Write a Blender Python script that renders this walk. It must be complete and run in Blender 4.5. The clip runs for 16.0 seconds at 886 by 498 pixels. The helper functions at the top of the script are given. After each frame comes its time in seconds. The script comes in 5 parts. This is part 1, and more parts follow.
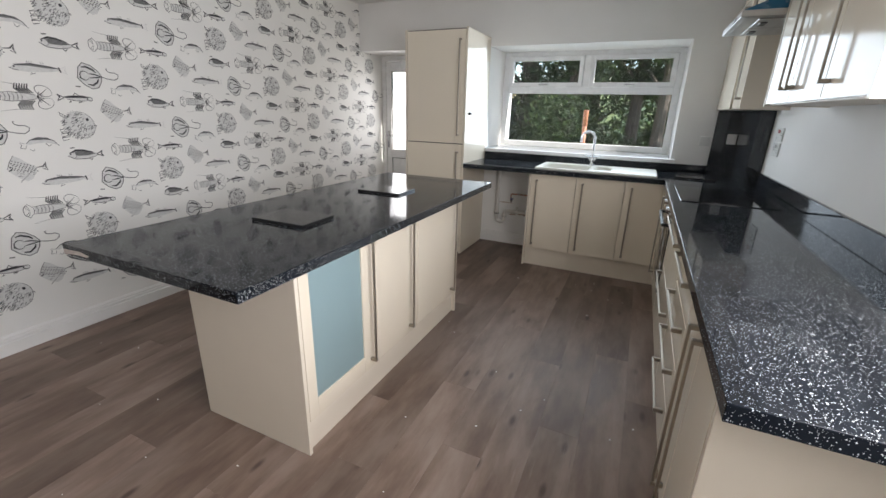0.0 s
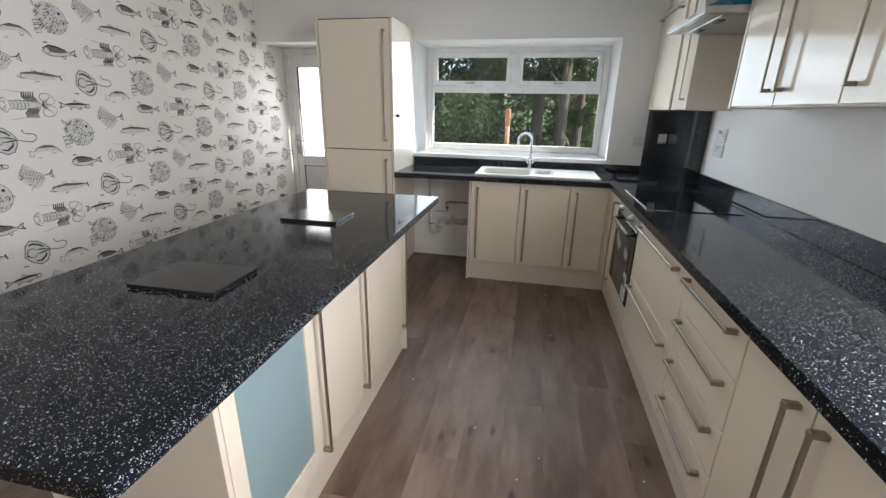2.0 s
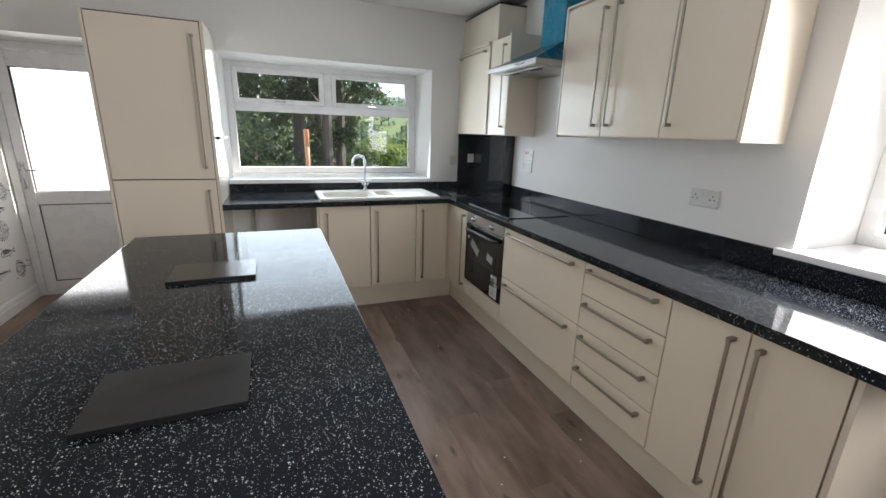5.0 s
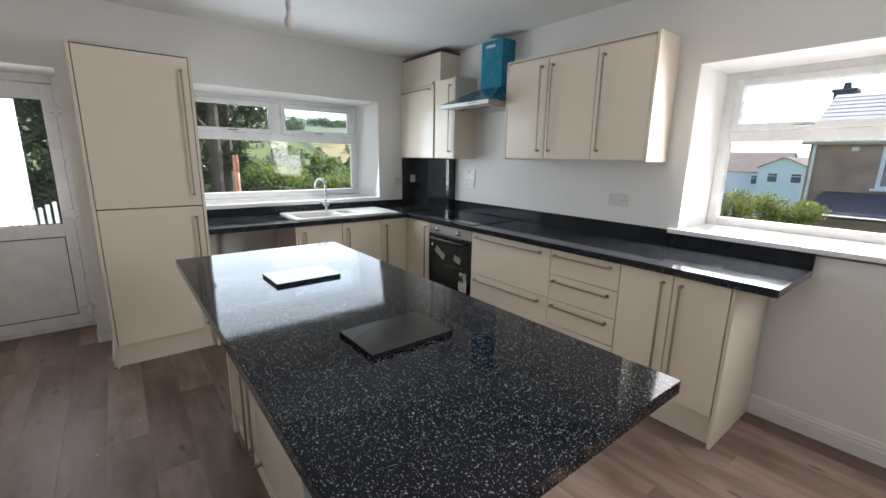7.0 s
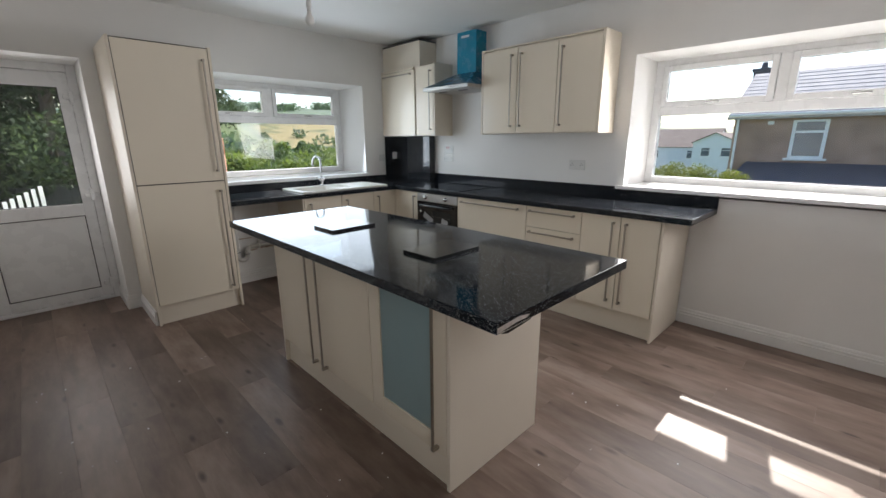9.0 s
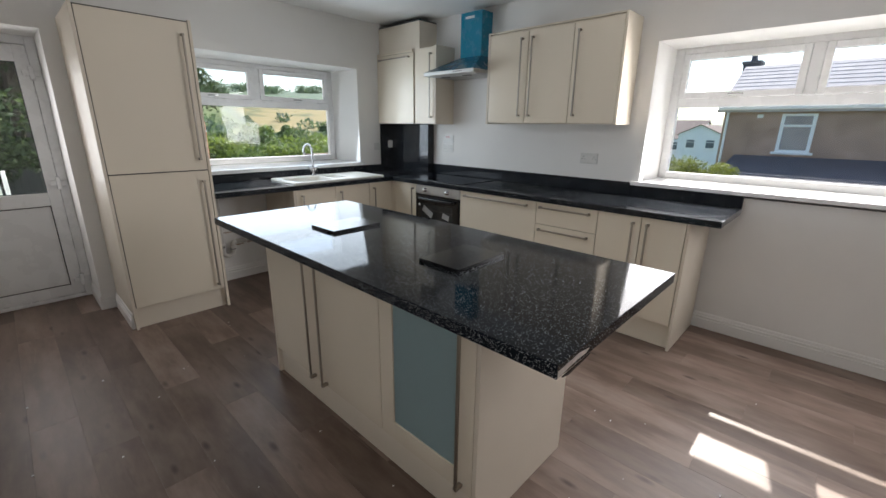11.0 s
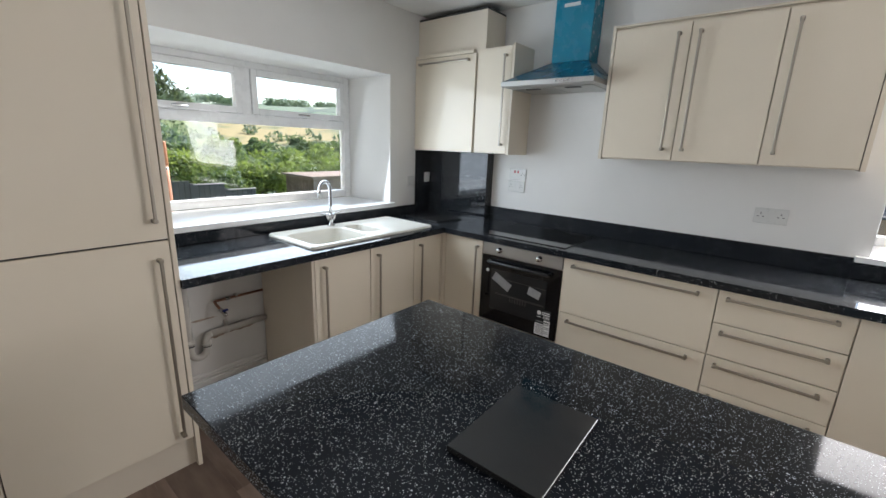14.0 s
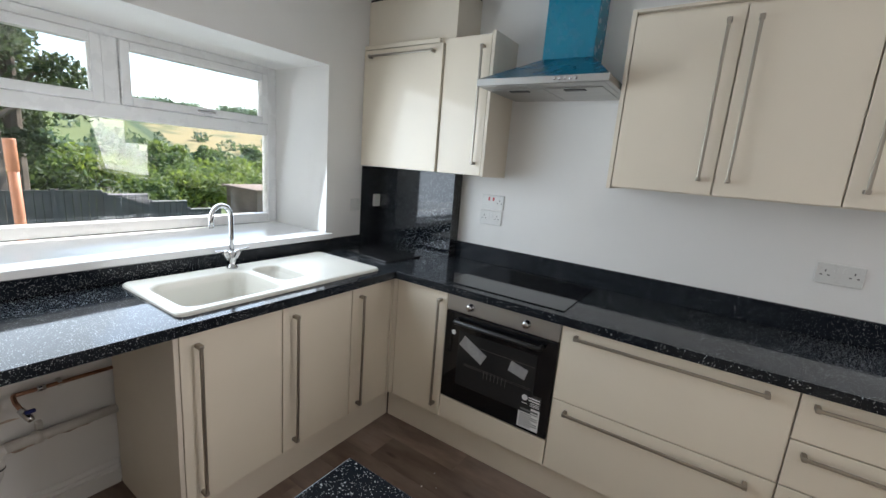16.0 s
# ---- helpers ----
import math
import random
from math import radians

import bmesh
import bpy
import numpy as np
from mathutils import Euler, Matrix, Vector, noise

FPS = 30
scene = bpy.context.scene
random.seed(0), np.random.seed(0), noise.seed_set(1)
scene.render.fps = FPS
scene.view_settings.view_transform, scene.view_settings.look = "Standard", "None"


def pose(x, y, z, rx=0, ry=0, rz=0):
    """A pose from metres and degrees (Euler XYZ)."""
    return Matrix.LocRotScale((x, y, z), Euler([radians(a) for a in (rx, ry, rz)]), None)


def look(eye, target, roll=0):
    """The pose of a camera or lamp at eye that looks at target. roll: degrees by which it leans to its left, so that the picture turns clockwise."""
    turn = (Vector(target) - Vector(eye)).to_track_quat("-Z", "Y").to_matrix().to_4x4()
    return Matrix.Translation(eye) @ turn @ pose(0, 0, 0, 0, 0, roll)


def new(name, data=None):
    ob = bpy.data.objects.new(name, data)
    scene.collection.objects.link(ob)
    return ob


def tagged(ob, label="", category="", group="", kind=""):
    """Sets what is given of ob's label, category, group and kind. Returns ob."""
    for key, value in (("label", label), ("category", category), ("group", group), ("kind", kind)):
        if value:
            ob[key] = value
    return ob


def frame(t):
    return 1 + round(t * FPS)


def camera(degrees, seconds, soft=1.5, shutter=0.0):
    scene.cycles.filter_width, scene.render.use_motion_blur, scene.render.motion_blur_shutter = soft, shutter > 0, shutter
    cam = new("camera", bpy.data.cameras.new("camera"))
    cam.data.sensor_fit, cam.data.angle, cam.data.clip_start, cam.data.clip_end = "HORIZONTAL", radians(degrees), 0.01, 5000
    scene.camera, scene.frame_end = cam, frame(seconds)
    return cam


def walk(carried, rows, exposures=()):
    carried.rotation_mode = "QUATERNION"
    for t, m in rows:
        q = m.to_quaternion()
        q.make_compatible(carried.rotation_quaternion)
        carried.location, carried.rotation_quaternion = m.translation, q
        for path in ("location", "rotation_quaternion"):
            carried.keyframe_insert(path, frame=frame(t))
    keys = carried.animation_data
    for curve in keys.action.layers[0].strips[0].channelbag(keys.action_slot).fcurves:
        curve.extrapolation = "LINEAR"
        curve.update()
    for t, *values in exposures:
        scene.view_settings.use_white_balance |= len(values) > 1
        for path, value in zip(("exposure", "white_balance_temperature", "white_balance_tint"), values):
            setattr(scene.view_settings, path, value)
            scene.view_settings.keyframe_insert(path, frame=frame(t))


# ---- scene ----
cam = camera(93.9, 16.0)
PATH = [
    (0, (0.21, -0.004, 1.427), (-0.58, 1.719, 0.791), 1.5),
    (0.5, (0.146, 0.016, 1.432), (-0.653, 1.732, 0.786), 1.4),
    (1, (0.03, 0.131, 1.43), (-0.698, 1.878, 0.781), 1.2),
    (1.5, (-0.1, 0.296, 1.428), (-0.681, 2.099, 0.785), 1.2),
    (2, (-0.179, 0.367, 1.458), (-0.568, 2.222, 0.819), 1.1),
    (2.5, (-0.304, 0.375, 1.476), (-0.456, 2.267, 0.846), 1.3),
    (3, (-0.422, 0.382, 1.472), (-0.345, 2.285, 0.859), 1.4),
    (3.5, (-0.473, 0.474, 1.46), (-0.216, 2.364, 0.859), 1.6),
    (4, (-0.554, 0.565, 1.452), (-0.144, 2.432, 0.866), 1.7),
    (4.5, (-0.741, 0.516, 1.478), (-0.176, 2.35, 0.913), 1.8),
    (7, (-1.859, 0.328, 1.491), (-0.647, 1.859, 1.06), 1.0),
    (7.5, (-2.053, 0.223, 1.479), (-0.784, 1.705, 1.041), 0.4),
    (8, (-2.233, 0.139, 1.48), (-0.929, 1.586, 1.027), -0.0),
    (8.5, (-2.433, 0.098, 1.466), (-1.102, 1.512, 0.986), -0.3),
    (9, (-2.513, 0.047, 1.433), (-1.158, 1.427, 0.925), -0.3),
    (11.5, (-2.386, 0.502, 1.469), (-0.993, 1.82, 0.9), 0.9),
    (12, (-2.323, 0.731, 1.497), (-0.937, 2.058, 0.932), 1.2),
    (12.5, (-2.266, 1.043, 1.525), (-0.872, 2.366, 0.972), 1.4),
    (13, (-2.172, 1.344, 1.51), (-0.754, 2.648, 0.974), 1.7),
    (13.5, (-2.046, 1.611, 1.521), (-0.592, 2.887, 1.014), 2.0),
    (14, (-1.936, 1.879, 1.541), (-0.433, 3.105, 1.05), 2.1),
    (14.5, (-1.773, 2.08, 1.569), (-0.219, 3.248, 1.098), 2.5),
    (15, (-1.566, 2.217, 1.539), (0.04, 3.326, 1.102), 3.3),
    (15.5, (-1.39, 2.306, 1.531), (0.239, 3.388, 1.113), 3.9),
    (16, (-1.286, 2.372, 1.535), (0.35, 3.451, 1.135), 4.6),
]
walk(cam, [(t, look(eye, target, roll)) for t, eye, target, roll in PATH], exposures=[(0.0, 1.2), (2.0, 1.25), (4.5, 1.25), (7.0, 1.17), (9.0, 0.97), (11.5, 1.03), (13.5, 1.32), (16.0, 1.36)])

# ---- world, sun and exposure ----
world = bpy.data.worlds.new("daylight")
scene.world = world
world.use_nodes = True
wn = world.node_tree
sky = wn.nodes.new("ShaderNodeTexSky")
sky.sky_type = 'NISHITA'
sky.sun_disc = False
sky.sun_elevation = math.atan2(1.0, 1.042)
sky.sun_rotation = radians(78.2)
sky.air_density = 1.0
sky.dust_density = 0.6
wn.links.new(sky.outputs[0], wn.nodes["Background"].inputs[0])
wn.nodes["Background"].inputs[1].default_value = 0.15

sun = new("sun", bpy.data.lights.new("sun", 'SUN'))
sun.data.energy = 5.0
sun.data.angle = radians(0.53)
sun.data.color = (1.0, 0.95, 0.88)
sun.matrix_world = look((1.02 * 20, 0.214 * 20, 20), (0, 0, 0))

# daylight entering through each opening
NORTH, EAST = (0.75, 0.87, 1.0), (1.0, 0.975, 0.995)
PANES = (("sky_light_sink_window", (-0.436, 4.435, 1.55), (0, -1, -0.2), 1.78, 0.98, 9.0, 170, NORTH),
         ("sky_light_sink_pane", (-0.436, 4.90, 1.52), (0, -1, -0.2), 1.68, 0.90, 1.4, 170, NORTH),
         ("sky_light_side_window", (1.040, 0.607, 1.56), (-1, 0, -0.2), 1.72, 0.99, 23.0, 170, EAST),
         ("sky_light_side_pane", (1.44, 0.607, 1.55), (-1, 0, -0.2), 1.62, 0.90, 3.0, 170, EAST),
         ("sky_light_door", (-2.53, 4.88, 1.39), (0, -1, -0.2), 0.58, 0.94, 2.5, 160, EAST))
for name_, eye_, way_, w_, h_, watts_, spread_, color_ in PANES:
    pane_light = new(name_, bpy.data.lights.new(name_, 'AREA'))
    pane_light.data.shape, pane_light.data.size, pane_light.data.size_y, pane_light.data.energy = 'RECTANGLE', w_, h_, watts_
    pane_light.data.spread = radians(spread_)
    pane_light.data.color = color_
    pane_light.matrix_world = look(eye_, Vector(eye_) + Vector(way_))

# ---- materials ----


def mat(name, color, rough=0.5, metal=0.0, spec=0.5, coat=0.0):
    m = bpy.data.materials.new(name)
    m.use_nodes = True
    b = m.node_tree.nodes["Principled BSDF"]
    b.inputs["Base Color"].default_value = (*color, 1)
    b.inputs["Roughness"].default_value = rough
    b.inputs["Metallic"].default_value = metal
    b.inputs["Specular IOR Level"].default_value = spec
    b.inputs["Coat Weight"].default_value = coat
    b.inputs["Coat Roughness"].default_value = 0.05
    return m


def nd(m, kind, **inputs):
    n = m.node_tree.nodes.new(kind)
    for k, v in inputs.items():
        n.inputs[k.replace("_", " ")].default_value = v
    return n


def ln(m, a, b):
    m.node_tree.links.new(a, b)


def bsdf(m):
    return m.node_tree.nodes["Principled BSDF"]


def coords(m, scale=(1, 1, 1), kind="Object"):
    tc = nd(m, "ShaderNodeTexCoord")
    mp = nd(m, "ShaderNodeMapping")
    mp.inputs["Scale"].default_value = scale
    ln(m, tc.outputs[kind], mp.inputs[0])
    return mp.outputs[0]


def ramp(m, fac, stops):
    r = nd(m, "ShaderNodeValToRGB")
    el = r.color_ramp.elements
    while len(el) < len(stops):
        el.new(0.5)
    for e, (p, c) in zip(el, stops):
        e.position, e.color = p, (*c, 1) if len(c) == 3 else c
    ln(m, fac, r.inputs[0])
    return r.outputs[0]


def noise_tex(m, vec, scale, detail=4.0, rough=0.55):
    n = nd(m, "ShaderNodeTexNoise", Scale=scale, Detail=detail, Roughness=rough)
    ln(m, vec, n.inputs["Vector"])
    return n.outputs["Fac"]


def mixc(m, fac, a, b, mode="MIX"):
    n = nd(m, "ShaderNodeMix")
    n.data_type, n.blend_type = "RGBA", mode
    for sock, v in ((n.inputs[0], fac), (n.inputs[6], a), (n.inputs[7], b)):
        if isinstance(v, (int, float)):
            sock.default_value = v
        elif isinstance(v, tuple):
            sock.default_value = (*v, 1)
        else:
            ln(m, v, sock)
    return n.outputs[2]


def bump(m, height, strength=0.2, dist=0.002):
    n = nd(m, "ShaderNodeBump", Strength=strength, Distance=dist)
    ln(m, height, n.inputs["Height"])
    ln(m, n.outputs[0], bsdf(m).inputs["Normal"])


def varied(name, color, amount=0.06, scale=3.0, rough=0.5, rvar=0.1, grain=0.1, gscale=250.0, dist=0.0006, **kw):
    """A paint-like surface with soft blotches, uneven gloss and fine relief."""
    m = mat(name, color, rough, **kw)
    v = coords(m)
    a = noise_tex(m, v, scale, 5)
    dark = tuple(c * (1 - amount) for c in color)
    lite = tuple(min(1, c * (1 + amount)) for c in color)
    ln(m, ramp(m, a, [(0.3, dark), (0.7, lite)]), bsdf(m).inputs["Base Color"])
    b = noise_tex(m, v, scale * 4.3, 6)
    ln(m, ramp(m, b, [(0.3, (max(0.02, rough - rvar),) * 3), (0.7, (rough + rvar,) * 3)]), bsdf(m).inputs["Roughness"])
    if grain:
        bump(m, noise_tex(m, v, gscale, 2), grain, dist)
    return m


M_WALL = varied("white_wall_paint", (0.80, 0.79, 0.77), 0.03, 1.5, 0.75, 0.08, 0.35, 90, 0.0015)
M_CEIL = varied("ceiling_paint", (0.80, 0.79, 0.77), 0.03, 1.2, 0.8, 0.08, 0.3, 60, 0.0015)
M_PAPER = varied("wallpaper_ground", (0.80, 0.79, 0.76), 0.02, 2.0, 0.6, 0.06, 0.3, 220, 0.0008)
M_INK = varied("wallpaper_black_ink", (0.03, 0.03, 0.035), 0.3, 40, 0.6, 0.05, 0)
M_INKMID = varied("wallpaper_grey_ink", (0.14, 0.14, 0.14), 0.4, 120, 0.6, 0.05, 0)
M_INKPALE = varied("wallpaper_pale_ink", (0.63, 0.63, 0.615), 0.12, 90, 0.6, 0.05, 0)
M_CREAM = varied("cream_gloss_door", (0.76, 0.685, 0.565), 0.015, 2.0, 0.11, 0.03, 0.03, 30, 0.0006, spec=0.38)
M_CREAMSIDE = varied("cream_matt_panel", (0.715, 0.645, 0.54), 0.02, 2.5, 0.42, 0.05, 0.08, 200, 0.0004)
M_UPVC = varied("white_upvc", (0.84, 0.84, 0.84), 0.015, 2, 0.28, 0.05, 0)
M_TRIM = varied("white_gloss_trim", (0.80, 0.79, 0.77), 0.025, 4, 0.4, 0.08, 0.1, 60, 0.0008)
M_SILL = varied("white_gloss_sill", (0.83, 0.83, 0.83), 0.02, 3, 0.13, 0.06, 0)
M_STEEL = mat("brushed_nickel", (0.37, 0.335, 0.285), 0.25, 1.0)
M_CHROME = mat("chrome", (0.56, 0.56, 0.57), 0.08, 1.0)
M_INOX = mat("brushed_stainless_steel", (0.46, 0.455, 0.44), 0.4, 1.0)
M_BLACKGLASS = mat("black_glass", (0.006, 0.006, 0.007), 0.05)
M_BLACKPAD = varied("black_laminate_offcut", (0.017, 0.017, 0.018), 0.2, 6, 0.16, 0.06, 0)
M_BLACKPLASTIC = varied("black_plastic", (0.02, 0.02, 0.02), 0.2, 8, 0.4, 0.05, 0)
M_FILM = varied("blue_protective_film", (0.004, 0.20, 0.32), 0.03, 3, 0.26, 0.04, 0)
M_FILMDARK = varied("dark_blue_protective_film", (0.005, 0.10, 0.185), 0.06, 3, 0.26, 0.04, 0)
M_SINK = varied("off_white_composite", (0.70, 0.68, 0.62), 0.02, 6, 0.32, 0.015, 0.05, 300, 0.0003)
M_SOCKET = varied("white_plastic_socket", (0.68, 0.68, 0.66), 0.015, 10, 0.3, 0.05, 0)
M_SLOT = mat("dark_slot", (0.02, 0.02, 0.02), 0.6)
M_RED = mat("red_plastic", (0.45, 0.03, 0.04), 0.35)
M_BLUE = mat("blue_plastic", (0.02, 0.03, 0.16), 0.4)
M_COPPER = varied("dull_copper", (0.40, 0.22, 0.15), 0.25, 25, 0.4, 0.1, 0, metal=1.0)
M_WASTE = varied("grey_white_plastic_pipe", (0.66, 0.64, 0.60), 0.12, 9, 0.5, 0.1, 0)
M_CHIP = varied("chip_edge_with_reflection", (0.52, 0.46, 0.41), 0.25, 60, 0.8, 0.05, 0.4, 200, 0.002)
M_LABEL = varied("white_paper_label", (0.74, 0.74, 0.73), 0.03, 20, 0.5, 0.05, 0)
M_SLIP = varied("paper_dimmed_as_by_glass", (0.30, 0.30, 0.30), 0.15, 30, 0.3, 0.05, 0)
M_RACK = mat("dull_rack_steel", (0.10, 0.095, 0.09), 0.5, 0.4)
M_SCAR = varied("rough_bare_plaster", (0.50, 0.40, 0.33), 0.3, 30, 0.9, 0.05, 0.8, 60, 0.004)
M_PRINT = mat("grey_print", (0.12, 0.12, 0.12), 0.6)
M_BULB = varied("opal_bulb_plastic", (0.74, 0.73, 0.70), 0.02, 10, 0.3, 0.05, 0)
M_GASKET = mat("dark_gap", (0.03, 0.03, 0.03), 0.7)
M_TERRACOTTA = varied("terracotta_plastic_pipe", (0.42, 0.17, 0.085), 0.15, 9, 0.5, 0.1, 0.1, 60)

# steel with fine drawn lines
for m_, sc in ((M_STEEL, (700, 700, 700)), (M_INOX, (40, 4, 900))):
    g_ = noise_tex(m_, coords(m_, sc), 1.0, 2)
    ln(m_, ramp(m_, g_, [(0.3, (0.34,) * 3), (0.7, (0.48,) * 3)]), bsdf(m_).inputs["Roughness"])


def sparkle(name, spec):
    """Black laminate with scattered pale flecks of several sizes."""
    m = mat(name, (0.012, 0.012, 0.014), 0.1, spec=spec)
    v = coords(m)
    wob = nd(m, "ShaderNodeTexNoise", Scale=260.0, Detail=1.0)
    ln(m, v, wob.inputs["Vector"])
    add = nd(m, "ShaderNodeMixRGB")
    add.blend_type = "ADD"
    add.inputs[0].default_value = 0.0022
    ln(m, v, add.inputs[1])
    ln(m, wob.outputs["Color"], add.inputs[2])
    total = None
    for scale, size, keep in ((125.0, 0.235, 0.77), (190.0, 0.26, 0.74), (300.0, 0.30, 0.69)):
        vo = nd(m, "ShaderNodeTexVoronoi", Scale=scale)
        vo.distance = "MANHATTAN"
        ln(m, add.outputs[0], vo.inputs["Vector"])
        near = ramp(m, vo.outputs["Distance"], [(size * 1.20, (1, 1, 1)), (size * 1.36, (0, 0, 0))])
        sep = nd(m, "ShaderNodeSeparateColor")
        ln(m, vo.outputs["Color"], sep.inputs[0])
        pick = ramp(m, sep.outputs[0], [(keep, (0, 0, 0)), (keep + 0.01, (0.28,) * 3), (0.99, (1, 1, 1))])
        one = mixc(m, 1.0, near, pick, "MULTIPLY")
        total = one if total is None else mixc(m, 1.0, total, one, "LIGHTEN")
    ln(m, mixc(m, total, (0.009, 0.011, 0.015), (0.70, 0.74, 0.76)), bsdf(m).inputs["Base Color"])
    smear = noise_tex(m, coords(m, (1, 1, 1)), 7.0, 5)
    ln(m, ramp(m, smear, [(0.35, (0.04,) * 3), (0.75, (0.12,) * 3)]), bsdf(m).inputs["Roughness"])
    return m


M_SPARKLE = sparkle("black_sparkle_laminate", 0.15)
M_SPLASH = sparkle("glossy_black_splashback", 0.6)


def planks():
    """Brown vinyl plank: long grain, knots, paler worn streaks, each board its own tone."""
    m = mat("brown_wood_plank", (0.13, 0.09, 0.07), 0.45, spec=0.32)
    info = nd(m, "ShaderNodeObjectInfo")
    tc = nd(m, "ShaderNodeTexCoord")
    off = nd(m, "ShaderNodeVectorMath")
    off.operation = "MULTIPLY_ADD"
    off.inputs[1].default_value = (1, 1, 1)
    shift = nd(m, "ShaderNodeCombineXYZ")
    mul = nd(m, "ShaderNodeMath")
    mul.operation = "MULTIPLY"
    mul.inputs[1].default_value = 71.0
    ln(m, info.outputs["Random"], mul.inputs[0])
    for i in range(3):
        ln(m, mul.outputs[0], shift.inputs[i])
    ln(m, tc.outputs["Object"], off.inputs[0])
    ln(m, shift.outputs[0], off.inputs[2])
    mp = nd(m, "ShaderNodeMapping")
    mp.inputs["Scale"].default_value = (9, 1.5, 9)
    ln(m, off.outputs[0], mp.inputs[0])
    grain = noise_tex(m, mp.outputs[0], 1.6, 8, 0.62)
    mp2 = nd(m, "ShaderNodeMapping")
    mp2.inputs["Scale"].default_value = (5, 1.7, 5)
    ln(m, off.outputs[0], mp2.inputs[0])
    blot = noise_tex(m, mp2.outputs[0], 1.3, 4)
    col = ramp(m, grain, [(0.25, (0.116, 0.081, 0.064)), (0.5, (0.172, 0.124, 0.098)), (0.75, (0.232, 0.176, 0.144))])
    col = mixc(m, ramp(m, blot, [(0.48, (0, 0, 0)), (0.68, (0.6,) * 3)]), col, (0.272, 0.217, 0.184))
    col = mixc(m, ramp(m, blot, [(0.34, (0.55,) * 3), (0.46, (0, 0, 0))]), col, (0.098, 0.063, 0.048))
    mp3 = nd(m, "ShaderNodeMapping")
    mp3.inputs["Scale"].default_value = (9, 3.2, 9)
    ln(m, off.outputs[0], mp3.inputs[0])
    knot = nd(m, "ShaderNodeTexVoronoi", Scale=0.9)
    ln(m, mp3.outputs[0], knot.inputs["Vector"])
    col = mixc(m, ramp(m, knot.outputs["Distance"], [(0.05, (0.75,) * 3), (0.15, (0, 0, 0))]), col, (0.040, 0.026, 0.020))
    mp4 = nd(m, "ShaderNodeMapping")
    mp4.inputs["Scale"].default_value = (46, 3.0, 46)
    ln(m, off.outputs[0], mp4.inputs[0])
    crack = noise_tex(m, mp4.outputs[0], 1.0, 3)
    col = mixc(m, ramp(m, crack, [(0.27, (0.22,) * 3), (0.34, (0, 0, 0))]), col, (0.045, 0.030, 0.023))
    col = mixc(m, ramp(m, crack, [(0.66, (0, 0, 0)), (0.74, (0.22,) * 3)]), col, (0.31, 0.26, 0.225))
    tone = ramp(m, info.outputs["Random"], [(0.0, (0.80, 0.77, 0.75)), (0.5, (1.06, 1.03, 1.01)), (1.0, (1.30, 1.29, 1.29))])
    col = mixc(m, 1.0, col, tone, "MULTIPLY")
    ln(m, col, bsdf(m).inputs["Base Color"])
    ln(m, ramp(m, blot, [(0.3, (0.38,) * 3), (0.7, (0.48,) * 3)]), bsdf(m).inputs["Roughness"])
    bump(m, grain, 0.12, 0.0012)
    return m


M_PLANK = planks()


def pane_glass(name, tint=(0.98, 0.982, 0.985)):
    m = bpy.data.materials.new(name)
    m.use_nodes = True
    t = m.node_tree
    t.nodes.clear()
    out = t.nodes.new("ShaderNodeOutputMaterial")
    tr = t.nodes.new("ShaderNodeBsdfTransparent")
    tr.inputs[0].default_value = (*tint, 1)
    gl = t.nodes.new("ShaderNodeBsdfGlossy")
    gl.inputs["Roughness"].default_value = 0.0
    fr = t.nodes.new("ShaderNodeFresnel")
    fr.inputs[0].default_value = 1.45
    mx = t.nodes.new("ShaderNodeMixShader")
    t.links.new(fr.outputs[0], mx.inputs[0])
    t.links.new(tr.outputs[0], mx.inputs[1])
    t.links.new(gl.outputs[0], mx.inputs[2])
    t.links.new(mx.outputs[0], out.inputs[0])
    return m


M_PANE = pane_glass("clear_window_glass")
M_FROST = mat("frosted_cabinet_glass", (0.36, 0.50, 0.53), 0.35)
bsdf(M_FROST).inputs["Transmission Weight"].default_value = 0.35

# ---- building helpers ----


def box(bm, x0, x1, y0, y1, z0, z1, bev=0.0, seg=1):
    r = bmesh.ops.create_cube(bm, size=1.0)
    vs = r["verts"]
    for v in vs:
        v.co = Vector(((x0 + x1) / 2 + v.co.x * (x1 - x0), (y0 + y1) / 2 + v.co.y * (y1 - y0), (z0 + z1) / 2 + v.co.z * (z1 - z0)))
    if bev:
        es = list({e for v in vs for e in v.link_edges})
        bmesh.ops.bevel(bm, geom=es, offset=bev, segments=seg, affect='EDGES', profile=0.6)
    return bm


def boxes(*rows, bev=0.0, seg=1):
    bm = bmesh.new()
    for r in rows:
        box(bm, *r, bev=bev, seg=seg)
    return bm


